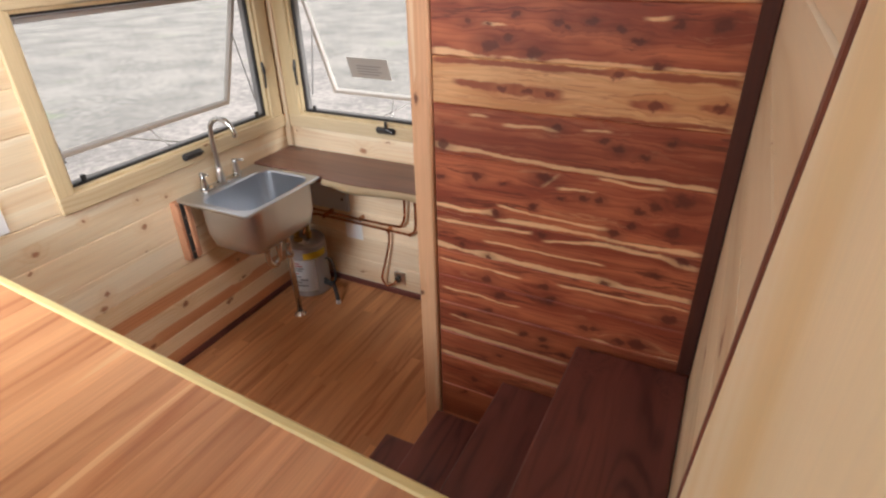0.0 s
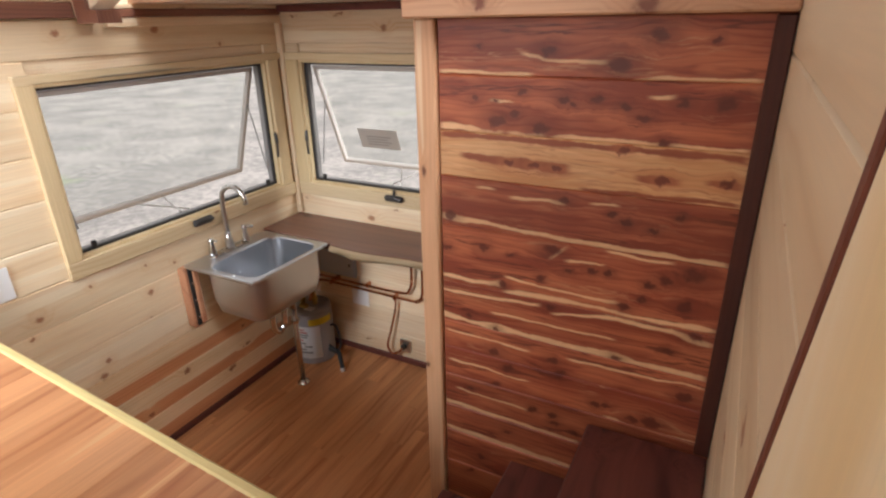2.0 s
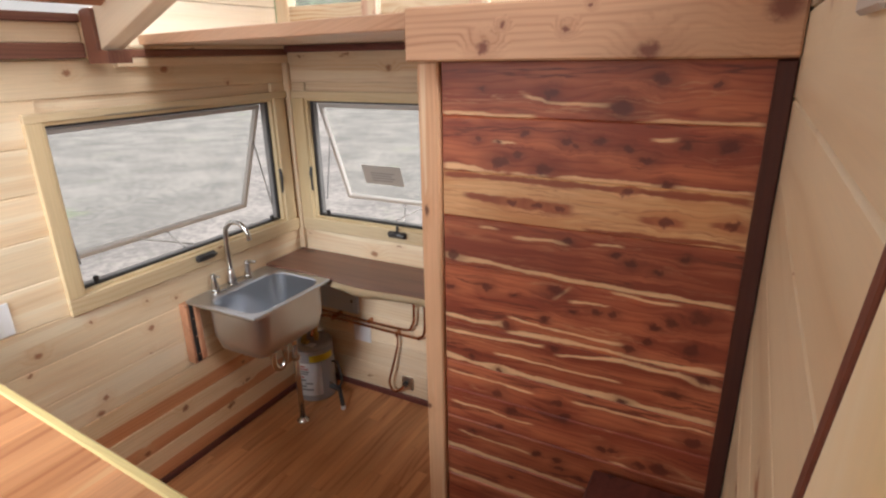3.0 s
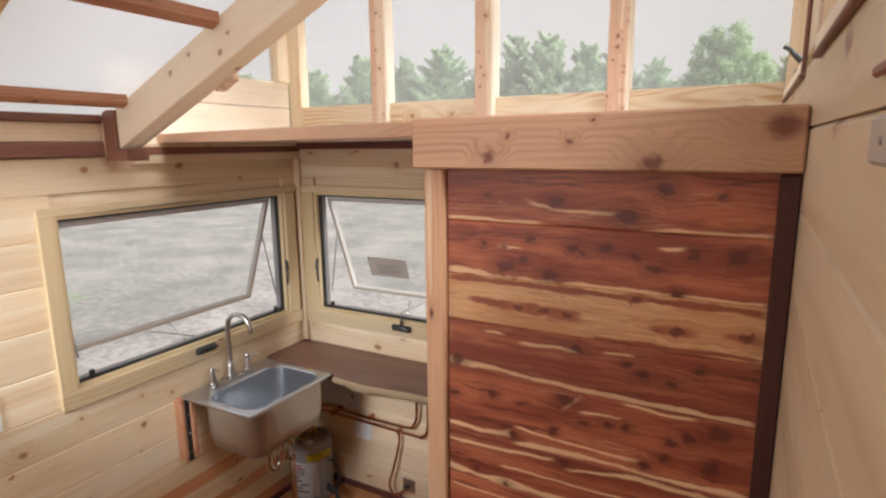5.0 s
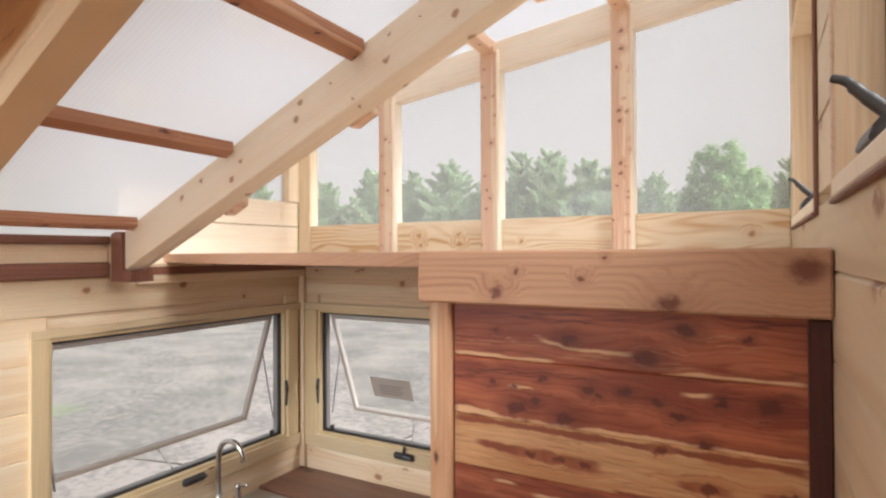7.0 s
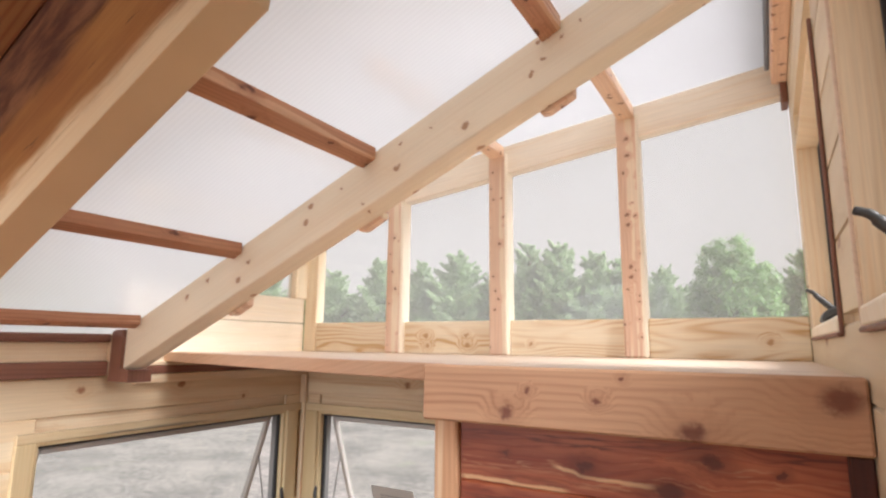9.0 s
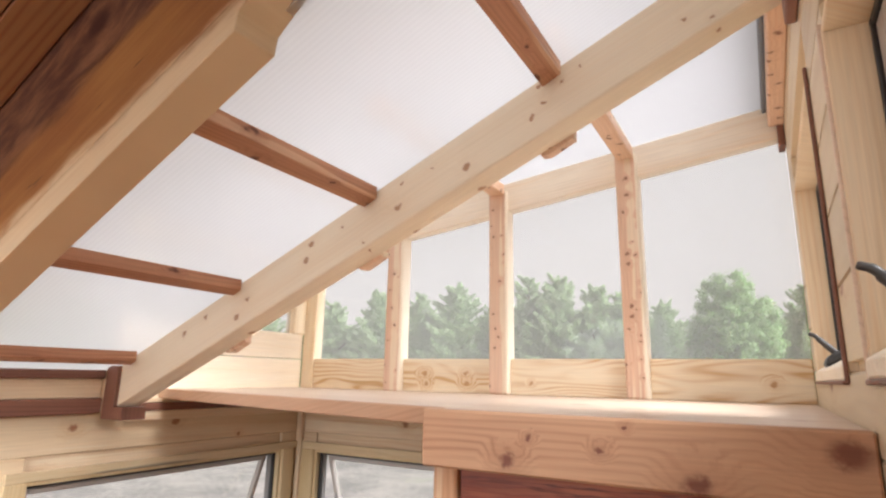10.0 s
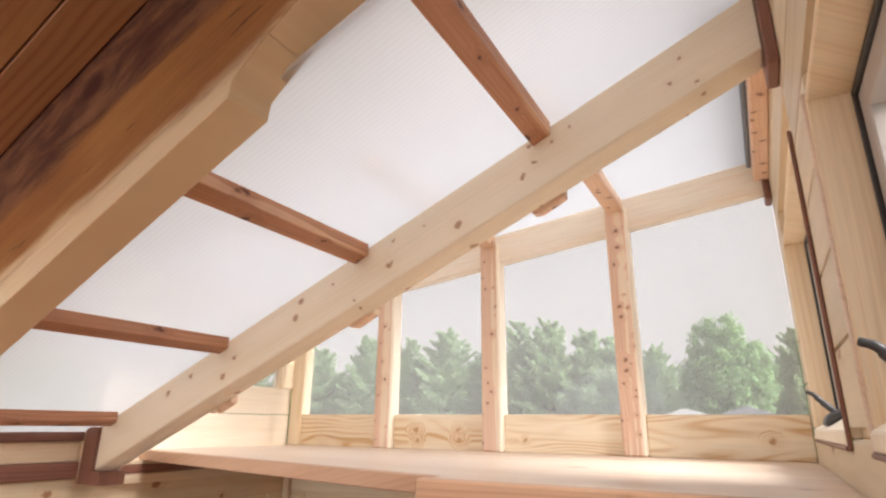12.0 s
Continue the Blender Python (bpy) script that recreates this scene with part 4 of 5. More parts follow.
part("ledger_strip", box((0.001, -0.925, 1.882), (0.034, -0.002, 1.911), 0.002), walnut_trim, ledger, "dark walnut strip")
part("ledger_strip", box((0.001, -0.925, 1.845), (0.030, -0.002, 1.881), 0.003), pine_y, ledger)
part("ledger_strip", box((0.036, -0.03, 1.893), (1.50, -0.001, 1.927), 0.003), walnut_x, ledger, "dark walnut strip")

# eave strips on the near part of the left wall
eave = thing("trim", "layered walnut and pine eave strips at the wall top", "trim", kind="structure")
part("eave_strip", box((-0.05, BACK_END, 1.8805), (0.045, -1.043, 1.933), 0.004), walnut_trim, eave, "dark walnut strip")
part("eave_strip", box((-0.05, BACK_END, 1.9335), (0.03, -1.043, 2.0), 0.003), pine_y, eave)
part("eave_strip", box((-0.05, BACK_END, 2.0), (0.048, -1.043, 2.03), 0.004), walnut_trim, eave, "dark walnut strip")

# ---- windows that swing out at the foot ----
M_LEFT = Matrix(((0, -1, 0, 0), (1, 0, 0, 0), (0, 0, 1, 0), (0, 0, 0, 1)))
M_BACK = Matrix.Identity(4)
M_RIGHT = Matrix(((0, 1, 0, RIGHT), (-1, 0, 0, 0), (0, 0, 1, 0), (0, 0, 0, 1)))


def awning_window(name, m, u0, u1, z0, z1, label, swing, trims, crank_u, latches=(), sticker=None):
    """u runs along the wall to the right as seen from inside, w out through the wall."""
    win = thing(name, label, "window", kind="structure", m=m)
    h, v = trims
    part("jamb_liner", frame_bars(u0 - 0.001, u1 + 0.001, z0 - 0.001, z1 + 0.001, -0.004, 0.064, 0.014, 0.001), v, win)
    part("window_frame", frame_bars(u0 + 0.013, u1 - 0.013, z0 + 0.013, z1 - 0.013, 0.018, 0.034, 0.011, 0.002), black_metal, win, "black inner window frame")
    part("outer_frame", frame_bars(u0 + 0.0135, u1 - 0.0135, z0 + 0.0135, z1 - 0.0135, 0.036, 0.066, 0.010, 0.002), frame_grey, win)
    # sash, hinged at the head
    s0, s1, length = u0 + 0.03, u1 - 0.03, z1 - z0 - 0.055
    tilt = Matrix.Translation((0, 0.07, z1 - 0.028)) @ Matrix.Rotation(radians(swing), 4, "X")
    sash = part("sash", frame_bars(s0, s1, -length, 0.0, -0.014, 0.014, 0.021, 0.003), sash_paint, win, "taupe sash propped open", m=tilt)
    pane = part("pane", box((s0 + 0.019, -0.003, -length + 0.019), (s1 - 0.019, 0.003, -0.019)), glass, sash)
    pane.visible_shadow = False
    foot = Vector((0, 0.07, z1 - 0.028)) + Vector((0, math.sin(radians(swing)) * length, -math.cos(radians(swing)) * length))
    for s in (s0 + 0.012, s1 - 0.012):
        part("stay_arm", tube([(s + 0.006, 0.052, z0 + 0.10), (s, 0.07 + (foot.y - 0.07) * 0.30, z1 - 0.028 + (foot.z - z1 + 0.028) * 0.30)], 0.004, 6), frame_grey, win)
    part("opening_arm", tube([(crank_u - 0.05, 0.045, z0 + 0.032), (crank_u + 0.02, foot.y, foot.z + 0.006)], 0.004, 6), nickel, win)
    part("opening_arm", tube([(crank_u + 0.0, 0.045, z0 + 0.032), (crank_u - 0.13, foot.y, foot.z + 0.006)], 0.004, 6), nickel, win)
    op = part("crank_operator", box((crank_u - 0.055, -0.042, z0 - 0.036), (crank_u + 0.055, -0.0185, z0 - 0.002), 0.009), bronze_metal, win, "dark folding crank operator")
    part("crank_handle", tube([(crank_u - 0.045, -0.044, z0 - 0.012), (crank_u + 0.01, -0.052, z0 - 0.008), (crank_u + 0.048, -0.045, z0 - 0.018)], 0.006, 8), bronze_metal, op)
    if swing > 19.5:
        part("crank_stem", tube([(crank_u, -0.03, z0 - 0.006), (crank_u, -0.024, z0 + 0.026)], 0.007, 8), black_metal, op)
    for cu in (u0 + 0.075, u1 - 0.075):
        part("keeper", box((cu - 0.009, 0.012, z0 + 0.014), (cu + 0.009, 0.03, z0 + 0.05), 0.004), black_metal, win)
    for side in latches:
        lu = u0 + 0.004 if side < 0 else u1 - 0.004
        part("sash_lock", tube([(lu, -0.008, z0 + 0.16), (lu, -0.014, z0 + 0.24), (lu, -0.006, z0 + 0.29)], [0.005, 0.008, 0.005], 8), bronze_metal, win)
    return win, sash


def casing(win, u0, u1, z0, z1, left, right, head, foot, h, v):
    proud = -0.018
    part("casing", box((u0 - left, proud, z1), (u1 + right, -0.0005, z1 + head), 0.003), h, win)
    part("casing", box((u0 - left, proud, z0 - foot), (u1 + right, -0.0005, z0), 0.003), h, win)
    part("casing", box((u0 - left, proud - 0.001, z0), (u0, -0.0005, z1), 0.003), v, win)
    part("casing", box((u1, proud - 0.001, z0), (u1 + right * 0.75, -0.0005, z1), 0.003), v, win)


win1, _ = awning_window("window_1", M_LEFT, LW[0], LW[1], LW[2], LW[3], "wide awning window with black frame and sash propped open", 19, (trim_x, trim_z), -0.68, (1,))
casing(win1, LW[0], LW[1], LW[2], LW[3], 0.060, 0.098, 0.032, 0.068, trim_x, trim_z)
win2, sash2 = awning_window("window_2", M_BACK, BW[0], BW[1], BW[2], BW[3], "awning window with black frame, propped open above the worktop", 20, (trim_x, trim_z), 0.67, (-1,))
casing(win2, BW[0], BW[1], BW[2], BW[3], 0.08, 0.08, 0.036, 0.068, trim_x, trim_z)
stick = part("sticker", box((0.31, -0.0045, -0.48), (0.565, -0.0032, -0.36)), sticker_mat, sash2, "brownish label stuck on the pane", m=Matrix.Identity(4))
for k in range(4):
    part("print_line", box((0.36, -0.0052, -0.410 - 0.016 * k), (0.515 - 0.02 * (k % 2), -0.0046, -0.404 - 0.016 * k)), grey_ink, stick)


def clerestory(name, u0, u1, z0, z1, cu, edge_u, edge_mat, label):
    """A small window in a deep reveal, over a sill that slopes into the room; its crank stands at cu."""
    win = thing(name, label, "window", kind="structure", m=M_RIGHT)
    part("jamb_liner", frame_bars(u0 - 0.001, u1 + 0.001, z0 - 0.001, z1 + 0.001, -0.003, 0.12, 0.012, 0.002), pine_z, win)
    part("window_frame", frame_bars(u0 + 0.011, u1 - 0.011, z0 + 0.011, z1 - 0.011, 0.054, 0.075, 0.014, 0.002), black_metal, win, "dark window frame")
    sash = part("sash", frame_bars(u0 + 0.02, u1 - 0.02, z0 + 0.02, z1 - 0.02, 0.060, 0.1, 0.045, 0.003), sash_paint, win)
    pane = part("pane", box((u0 + 0.063, 0.082, z0 + 0.063), (u1 - 0.063, 0.087, z1 - 0.063)), glass, sash)
    pane.visible_shadow = False
    part("edge_strip", box((edge_u - 0.004, -0.008, z0 - 0.02), (edge_u + 0.004, -0.0005, z1 + 0.012), 0.002), edge_mat, win, "thin edge strip")
    part("sill", prism([(-0.009, z0 - 0.014), (0.053, z0 - 0.014), (0.053, z0 + 0.05), (-0.009, z0 + 0.012)], "x", u0 + 0.0125, u1 - 0.0125, 0.003), pine_pale_y, win)
    part("sill_edge", box((u0, -0.011, z0 - 0.022), (u1, -0.0005, z0 - 0.0145), 0.002), walnut_trim_z, win, "thin dark strip under the sill")
    op = part("crank_operator", prism([(-0.002, z0 + 0.018), (0.045, z0 + 0.045), (0.045, z0 + 0.066), (0.012, z0 + 0.052), (-0.002, z0 + 0.034)], "x", cu - 0.045, cu + 0.055, 0.006), bronze_metal, win, "grey crank operator")
    part("crank_handle", tube([(cu + 0.012, 0.032, z0 + 0.046), (cu + 0.004, 0.014, z0 + 0.066), (cu, -0.004, z0 + 0.086), (cu - 0.002, -0.014, z0 + 0.098), (cu - 0.004, -0.028, z0 + 0.104)], [0.008, 0.008, 0.007, 0.0055, 0.005, 0.004], 12), bronze_metal, op, smooth=True)
    return win


clerestory("window_3", -RW1[1], -RW1[0], RW1[2], RW1[3], 0.50, -RW1[0] + 0.004, walnut_trim_z, "small clerestory window in a deep pine reveal with crank")
clerestory("window_4", -RW2[1], -RW2[0], RW2[2], RW2[3], 1.495, -RW2[1] - 0.004, loft_wood, "clerestory window over a sloping sill with dark crank handle")

# ---- glazed gable over the loft ----
def gable_low(x):
    return 2.60 + 0.125 * x


gable = thing("window_5", "glazed gable with knotty cedar mullions over a fir sill board", "window", kind="structure")
mull = [(0.541, 0.631), (1.085, 1.172), (1.644, 1.728)]
for a, b in zip([0.08, 0.631, 1.172, 1.728], [0.541, 1.085, 1.644, RIGHT - 0.001]):
    part("sill_board", box((a, -0.012, LOFT), (b, 0.03, 2.108), 0.003), fir_x, gable, "fir sill board with bold grain")
    pane = part("pane", prism([(a - 0.02, 2.095), (b + 0.02 if b < 2 else b, 2.095), (b + 0.02 if b < 2 else b, gable_low(b) + 0.02), (a - 0.02, gable_low(a) + 0.02)], "y", 0.034, 0.040), veiled_glass, gable)
    pane.visible_shadow = False
for a, b in mull:
    part("mullion", box((a, -0.045, LOFT), (b, 0.03, gable_low((a + b) / 2) + 0.10), 0.006), mullion_cedar, gable, "knotty cedar mullion")
sloped("end_rafter", [(0.0, gable_low(0)), (RIGHT - 0.02, gable_low(RIGHT)), (RIGHT - 0.02, gable_low(RIGHT) + 0.13), (0.0, gable_low(0) + 0.13)], -0.030, 0.03, 0.125, fir_washed, gable)
part("rafter_block", box((RIGHT - 0.022, -0.055, gable_low(RIGHT) - 0.035), (RIGHT - 0.001, 0.03, gable_low(RIGHT) + 0.12), 0.003), walnut_trim_z, gable, "dark walnut end block")

# left dormer wall beside the loft
wall_dormer = thing("wall_dormer", "pine knee wall with a small window beside the loft, paled for sky light", "wall", kind="structure")
part("panel", box((-0.05, -0.98, 2.105), (0.0, -0.02, 2.232), 0.003), pine_pale_y, wall_dormer)
part("panel", box((-0.05, -0.98, 1.881), (0.0, -0.02, 2.102), 0.003), pine_pale_y, wall_dormer)
part("corner_post", box((-0.05, -0.10, 2.232), (0.012, 0.05, 2.62), 0.004), pine_pale, wall_dormer)
part("corner_post", box((0.0, -0.02, LOFT), (0.08, 0.045, 2.62), 0.004), pine_pale, wall_dormer)
part("rail", box((-0.045, -0.98, 2.44), (-0.002, -0.10, 2.475), 0.003), pine_pale_y, wall_dormer)
part("head", box((-0.05, -0.98, 2.575), (0.0, -0.10, 2.62), 0.003), pine_pale_y, wall_dormer)
pane = part("pane", box((-0.03, -0.98, 2.225), (-0.024, -0.10, 2.58)), veiled_glass, wall_dormer)
pane.visible_shadow = False

# ---- sloping roof ----
rafter = thing("rafter", "pale pine rafter with a few knots carrying the clear roof", "rafter")
RAF_NEAR, RAF_FAR = -1.030, -0.965

def chamfered_rafter(x0, x1, deep, face):
    """A sloping timber whose lower near edge is broadly chamfered below its face."""
    m = Matrix.Translation((x0, 0, roof_z(x0) - deep)) @ Matrix.Rotation(-math.atan(0.44), 4, "Y")
    section = [(RAF_NEAR, 0.010), (RAF_FAR, 0.010), (RAF_FAR, deep), (RAF_NEAR + 0.040, deep), (RAF_NEAR, face)]
    bm = bmesh.new()
    one, two = [[bm.verts.new(m.inverted() @ Vector((x, y, roof_z(x) - d))) for y, d in section] for x in (x0, x1)]
    bm.faces.new(one), bm.faces.new(two[::-1])
    for i in range(5):
        bm.faces.new((one[i], two[i], two[(i + 1) % 5], one[(i + 1) % 5]))
    bmesh.ops.recalc_face_normals(bm, faces=bm.faces[:])
    bmesh.ops.bevel(bm, geom=bm.edges[:], offset=0.003, segments=1, affect="EDGES", profile=0.5)
    return part("rafter_timber", bm, rafter_pine, rafter, m=m)


chamfered_rafter(0.1135, RIGHT - 0.025, 0.168, 0.154)
for bx in (0.61, 1.145, 1.705):
    part("notched_block", prism([(bx - 0.04, roof_z(bx - 0.04) - 0.170), (bx - 0.02, roof_z(bx - 0.02) - 0.180), (bx + 0.045, roof_z(bx + 0.045) - 0.176), (bx + 0.045, roof_z(bx + 0.045) - 0.13), (bx - 0.04, roof_z(bx - 0.04) - 0.13)], "y", RAF_FAR + 0.001, RAF_FAR + 0.028, 0.001), mullion_cedar_y, rafter, "small cedar block")
part("foot_block", prism([(0.046, 1.862), (0.168, 1.862), (0.168, 1.906), (0.113, 1.906), (0.113, 2.046), (0.046, 2.046)], "y", RAF_NEAR - 0.012, RAF_FAR + 0.012, 0.0015), walnut_trim_z, rafter, "dark walnut cradle at the foot")
part("foot_post", box((-0.05, RAF_NEAR - 0.0115, 1.8805), (0.0455, RAF_FAR + 0.01, 2.03), 0.003), pine_z, rafter)
part("head_block", box((RIGHT - 0.024, RAF_NEAR - 0.03, 2.775), (RIGHT - 0.001, RAF_FAR + 0.02, 3.02), 0.003), walnut_trim_z, rafter, "dark walnut head block")

NB_FAR, NB_NEAR = -1.600, -1.690
near_beam = thing("rafter", "heavy streaked pine beam ending in a carved curve", "rafter")


def nb_low(x):
    return 2.42 + 0.50 * (x - 1.078)


curve = [(1.40, nb_low(1.40))]
for k in range(9):
    s = k / 8
    curve.append((1.405 + 0.26 * s, nb_low(1.40) + 0.035 + 0.10 * s + 0.045 * math.sin(math.pi * s) + 0.055 * s * s))
top = [(1.95, nb_low(1.95) + 0.2), (1.95, nb_low(1.95) + 0.50), (0.0, nb_low(0.0) + 0.50)]
sloped("beam_timber", [(0.0, nb_low(0.0) + 0.063), (1.478, nb_low(1.478) + 0.063), *curve[5:], *top], NB_NEAR, NB_FAR, 0.5, heart_beam, near_beam, "golden pine with a dark heart", bevel=0.0015)
sloped("lower_lamination", [(0.0, nb_low(0.0)), *curve[:4], (1.475, nb_low(1.475) + 0.0625), (0.0, nb_low(0.0) + 0.0625)], NB_NEAR, NB_FAR, 0.5, pale_lamination, near_beam, "pale pine lower edge", bevel=0.0015)

roof = thing("roof", "frosted twin-wall sheet roof on cedar battens", "roof", kind="structure")
part("roof_sheet", prism([(-0.2, roof_z(-0.2) + 0.003), (RIGHT, roof_z(RIGHT) + 0.003), (RIGHT, roof_z(RIGHT) + 0.013), (-0.2, roof_z(-0.2) + 0.013)], "y", NB_FAR - 0.02, RAF_FAR), poly, roof, "frosted ribbed polycarbonate sheet")
for px, low in ((0.185, 0.02), (0.685, 0.026), (1.2, 0.034), (1.735, 0.038)):
    part("batten", prism([(px - low, roof_z(px - low) - 0.036), (px + 0.009, roof_z(px + 0.009) - 0.034), (px + 0.009, roof_z(px + 0.009) - 0.001), (px - low, roof_z(px - low) - 0.001)], "y", NB_FAR + 0.001, RAF_NEAR - 0.001, 0.0012), batten_cedar, roof, "reddish cedar batten")
# dormer roof over the loft
def dormer_z(x):
    return gable_low(x) + 0.135


part("roof_sheet", prism([(-0.15, dormer_z(-0.15)), (RIGHT, dormer_z(RIGHT)), (RIGHT, dormer_z(RIGHT) + 0.01), (-0.15, dormer_z(-0.15) + 0.01)], "y", RAF_FAR, 0.15), poly_dimmed, roof)
for a, b in mull:
    c = (a + b) / 2
    part("batten", prism([(a + 0.01, dormer_z(c) - 0.055), (b - 0.01, dormer_z(c) - 0.055), (b - 0.01, dormer_z(c) - 0.006), (a + 0.01, dormer_z(c) - 0.006)], "y", RAF_FAR + 0.001, -0.047, 0.004), mullion_cedar_y, roof, "knotty cedar batten")
part("batten", box((RIGHT - 0.048, RAF_FAR + 0.022, dormer_z(RIGHT) - 0.10), (RIGHT - 0.001, -0.057, dormer_z(RIGHT) - 0.03), 0.004), mullion_cedar_y, roof)
part("flashing", box((RIGHT - 0.064, RAF_FAR + 0.03, dormer_z(RIGHT) - 0.045), (RIGHT - 0.049, -0.057, dormer_z(RIGHT) - 0.012), 0.004), flashing, roof, "grey metal flashing")
CEIL_END = -2.45
# unseen sheet behind the camera, added to let light into the room
part("roof_sheet", prism([(-0.15, nb_low(-0.15) + 0.49), (RIGHT + 0.12, nb_low(RIGHT + 0.12) + 0.49), (RIGHT + 0.12, nb_low(RIGHT + 0.12) + 0.50), (-0.15, nb_low(-0.15) + 0.50)], "y", BACK_END - 0.12, CEIL_END), poly, roof)
# opaque ceiling over the raised end
ceiling = thing("ceiling", "boarded wooden ceiling over the raised floor", "ceiling", kind="structure")
bm = bmesh.new()
y = CEIL_END
while y < NB_NEAR - 0.02:
    e = min(y + 0.13, NB_NEAR - 0.001)
    add_box(bm, (-0.2, y + 0.0015, 0.0), (2.75, e - 0.0015, 0.02), 0.003)
    y = e
add_box(bm, (-0.2, CEIL_END, 0.021), (2.75, NB_NEAR - 0.001, 0.03))
part("ceiling_boards", bm, stained_ceiling, ceiling, m=Matrix.Translation((0.0, 0.0, nb_low(0.0) + 0.46)) @ Matrix.Rotation(-math.atan(0.5), 4, "Y"))

# ---- kitchen corner ----
CT = 0.832
counter = thing("worktop", "dark live-edge walnut worktop with pale bark edge", "worktop")
front = [(0.0, -0.30), (0.47, -0.32)]
for k in range(15):
    s = k / 14
    front.append((0.485 + 1.02 * s, -0.352 - 0.055 * s + 0.03 * math.sin(3.1 * s + 0.3) - 0.018 * math.sin(9 * s)))
part("slab", prism([(0.0005, -0.0005), *front, (1.507, -0.0005)], "z", CT - 0.042, CT, 0.006), walnut_top, counter)
bm = bmesh.new()
rows = []
for k, (fx, fy) in enumerate(front[2:]):
    w = 0.005 * math.sin(k * 2.1)
    low = 0.034 + 0.012 * math.sin(k * 0.55) ** 2
    rows.append([bm.verts.new(p) for p in ((fx, fy - 0.001, CT - 0.003), (fx, fy - 0.016 + w, CT - 0.02), (fx, fy - 0.006 + w, CT - low), (fx, fy + 0.02, CT - low - 0.002))])
for a, b in zip(rows, rows[1:]):
    for k in range(3):
        bm.faces.new((a[k], b[k], b[k + 1], a[k + 1]))
bmesh.ops.solidify(bm, geom=bm.faces[:], thickness=0.003)
part("bark_edge", bm, trim_x, counter, "pale natural edge", smooth=True)

SX0, SX1, SY0, SY1 = 0.035, 0.470, -0.835, -0.335
RIM = CT + 0.005


def rounded(x0, x1, y0, y1, r, n=6):
    out = []
    for cx, cy, a in ((x1 - r, y1 - r, 0), (x0 + r, y1 - r, 90), (x0 + r, y0 + r, 180), (x1 - r, y0 + r, 270)):
        for k in range(n + 1):
            t = radians(a + 90 * k / n)
            out.append((cx + r * math.cos(t), cy + r * math.sin(t)))
    return out


def bowl(levels, bm=None):
    """Rings of rounded rectangles joined from one to the next; the last is closed."""
    bm = bm or bmesh.new()
    rings = [[bm.verts.new((a, b, z)) for a, b in rounded(*r)] for r, z in levels]
    for a, b in zip(rings, rings[1:]):
        for k in range(len(a)):
            bm.faces.new((a[k], a[(k + 1) % len(a)], b[(k + 1) % len(b)], b[k]))
    bm.faces.new(rings[-1])
    bmesh.ops.recalc_face_normals(bm, faces=bm.faces[:])
    return bm


sink = thing("sink", "square stainless steel sink with a deep bowl on a wall bracket", "sink")
bx0, bx1, by0, by1 = SX0 + 0.098, SX1 - 0.022, SY0 + 0.032, SY1 - 0.032
inner = [((bx0, bx1, by0, by1, 0.07), RIM), ((bx0 + 0.006, bx1 - 0.006, by0 + 0.006, by1 - 0.006, 0.066), RIM - 0.006), ((bx0 + 0.014, bx1 - 0.014, by0 + 0.014, by1 - 0.014, 0.06), RIM - 0.17), ((bx0 + 0.03, bx1 - 0.03, by0 + 0.03, by1 - 0.03, 0.05), RIM - 0.215), ((bx0 + 0.06, bx1 - 0.06, by0 + 0.06, by1 - 0.06, 0.04), RIM - 0.225)]
rim_levels = [((SX0, SX1, SY0, SY1, 0.012), RIM - 0.012), ((SX0, SX1, SY0, SY1, 0.012), RIM - 0.002), ((SX0 + 0.006, SX1 - 0.006, SY0 + 0.006, SY1 - 0.006, 0.012), RIM + 0.001), *inner]
part("basin", bowl(rim_levels), steel, sink, smooth=False)
outer = [((bx0 - 0.012, bx1 + 0.012, by0 - 0.012, by1 + 0.012, 0.08), RIM - 0.012), ((bx0 - 0.006, bx1 + 0.006, by0 - 0.006, by1 + 0.006, 0.07), RIM - 0.16), ((bx0 + 0.012, bx1 - 0.012, by0 + 0.012, by1 - 0.012, 0.06), RIM - 0.225), ((bx0 + 0.06, bx1 - 0.06, by0 + 0.06, by1 - 0.06, 0.05), RIM - 0.245)]
part("bowl_shell", bowl(outer), steel, sink, smooth=True)
part("strainer", lathe([(0.045, 0), (0.045, 0.003), (0.03, 0.004), (0.028, 0.001)], 20, at=((bx0 + bx1) / 2, (by0 + by1) / 2, RIM - 0.2245)), chrome, sink)

bracket = thing("sink_bracket", "cedar wall plate with dark steel bracket holding the sink", "bracket")
part("wall_plate", box((0.0005, SY0 - 0.012, 0.52), (0.05, SY0 + 0.05, CT - 0.012), 0.004), cedar_y, bracket)
part("wall_plate", box((0.0505, SY0 + 0.022, 0.535), (0.066, SY0 + 0.048, CT - 0.016), 0.003), cedar_y, bracket)
part("steel_angle", box((0.0505, SY0 + 0.002, 0.53), (0.058, SY0 + 0.021, CT - 0.009), 0.001), black_metal, bracket)
part("steel_angle", box((0.053, SY0 + 0.004, CT - 0.0135), (0.44, SY0 + 0.03, CT - 0.0085), 0.001), black_metal, bracket)
for bz in (0.57, 0.66, 0.75):
    part("bolt", lathe([(0.006, 0), (0.006, 0.004), (0.003, 0.006)], 8, at=(0, 0, 0)), chrome, bracket, m=pose(0.058, SY0 + 0.011, bz, 0, 90, 0))

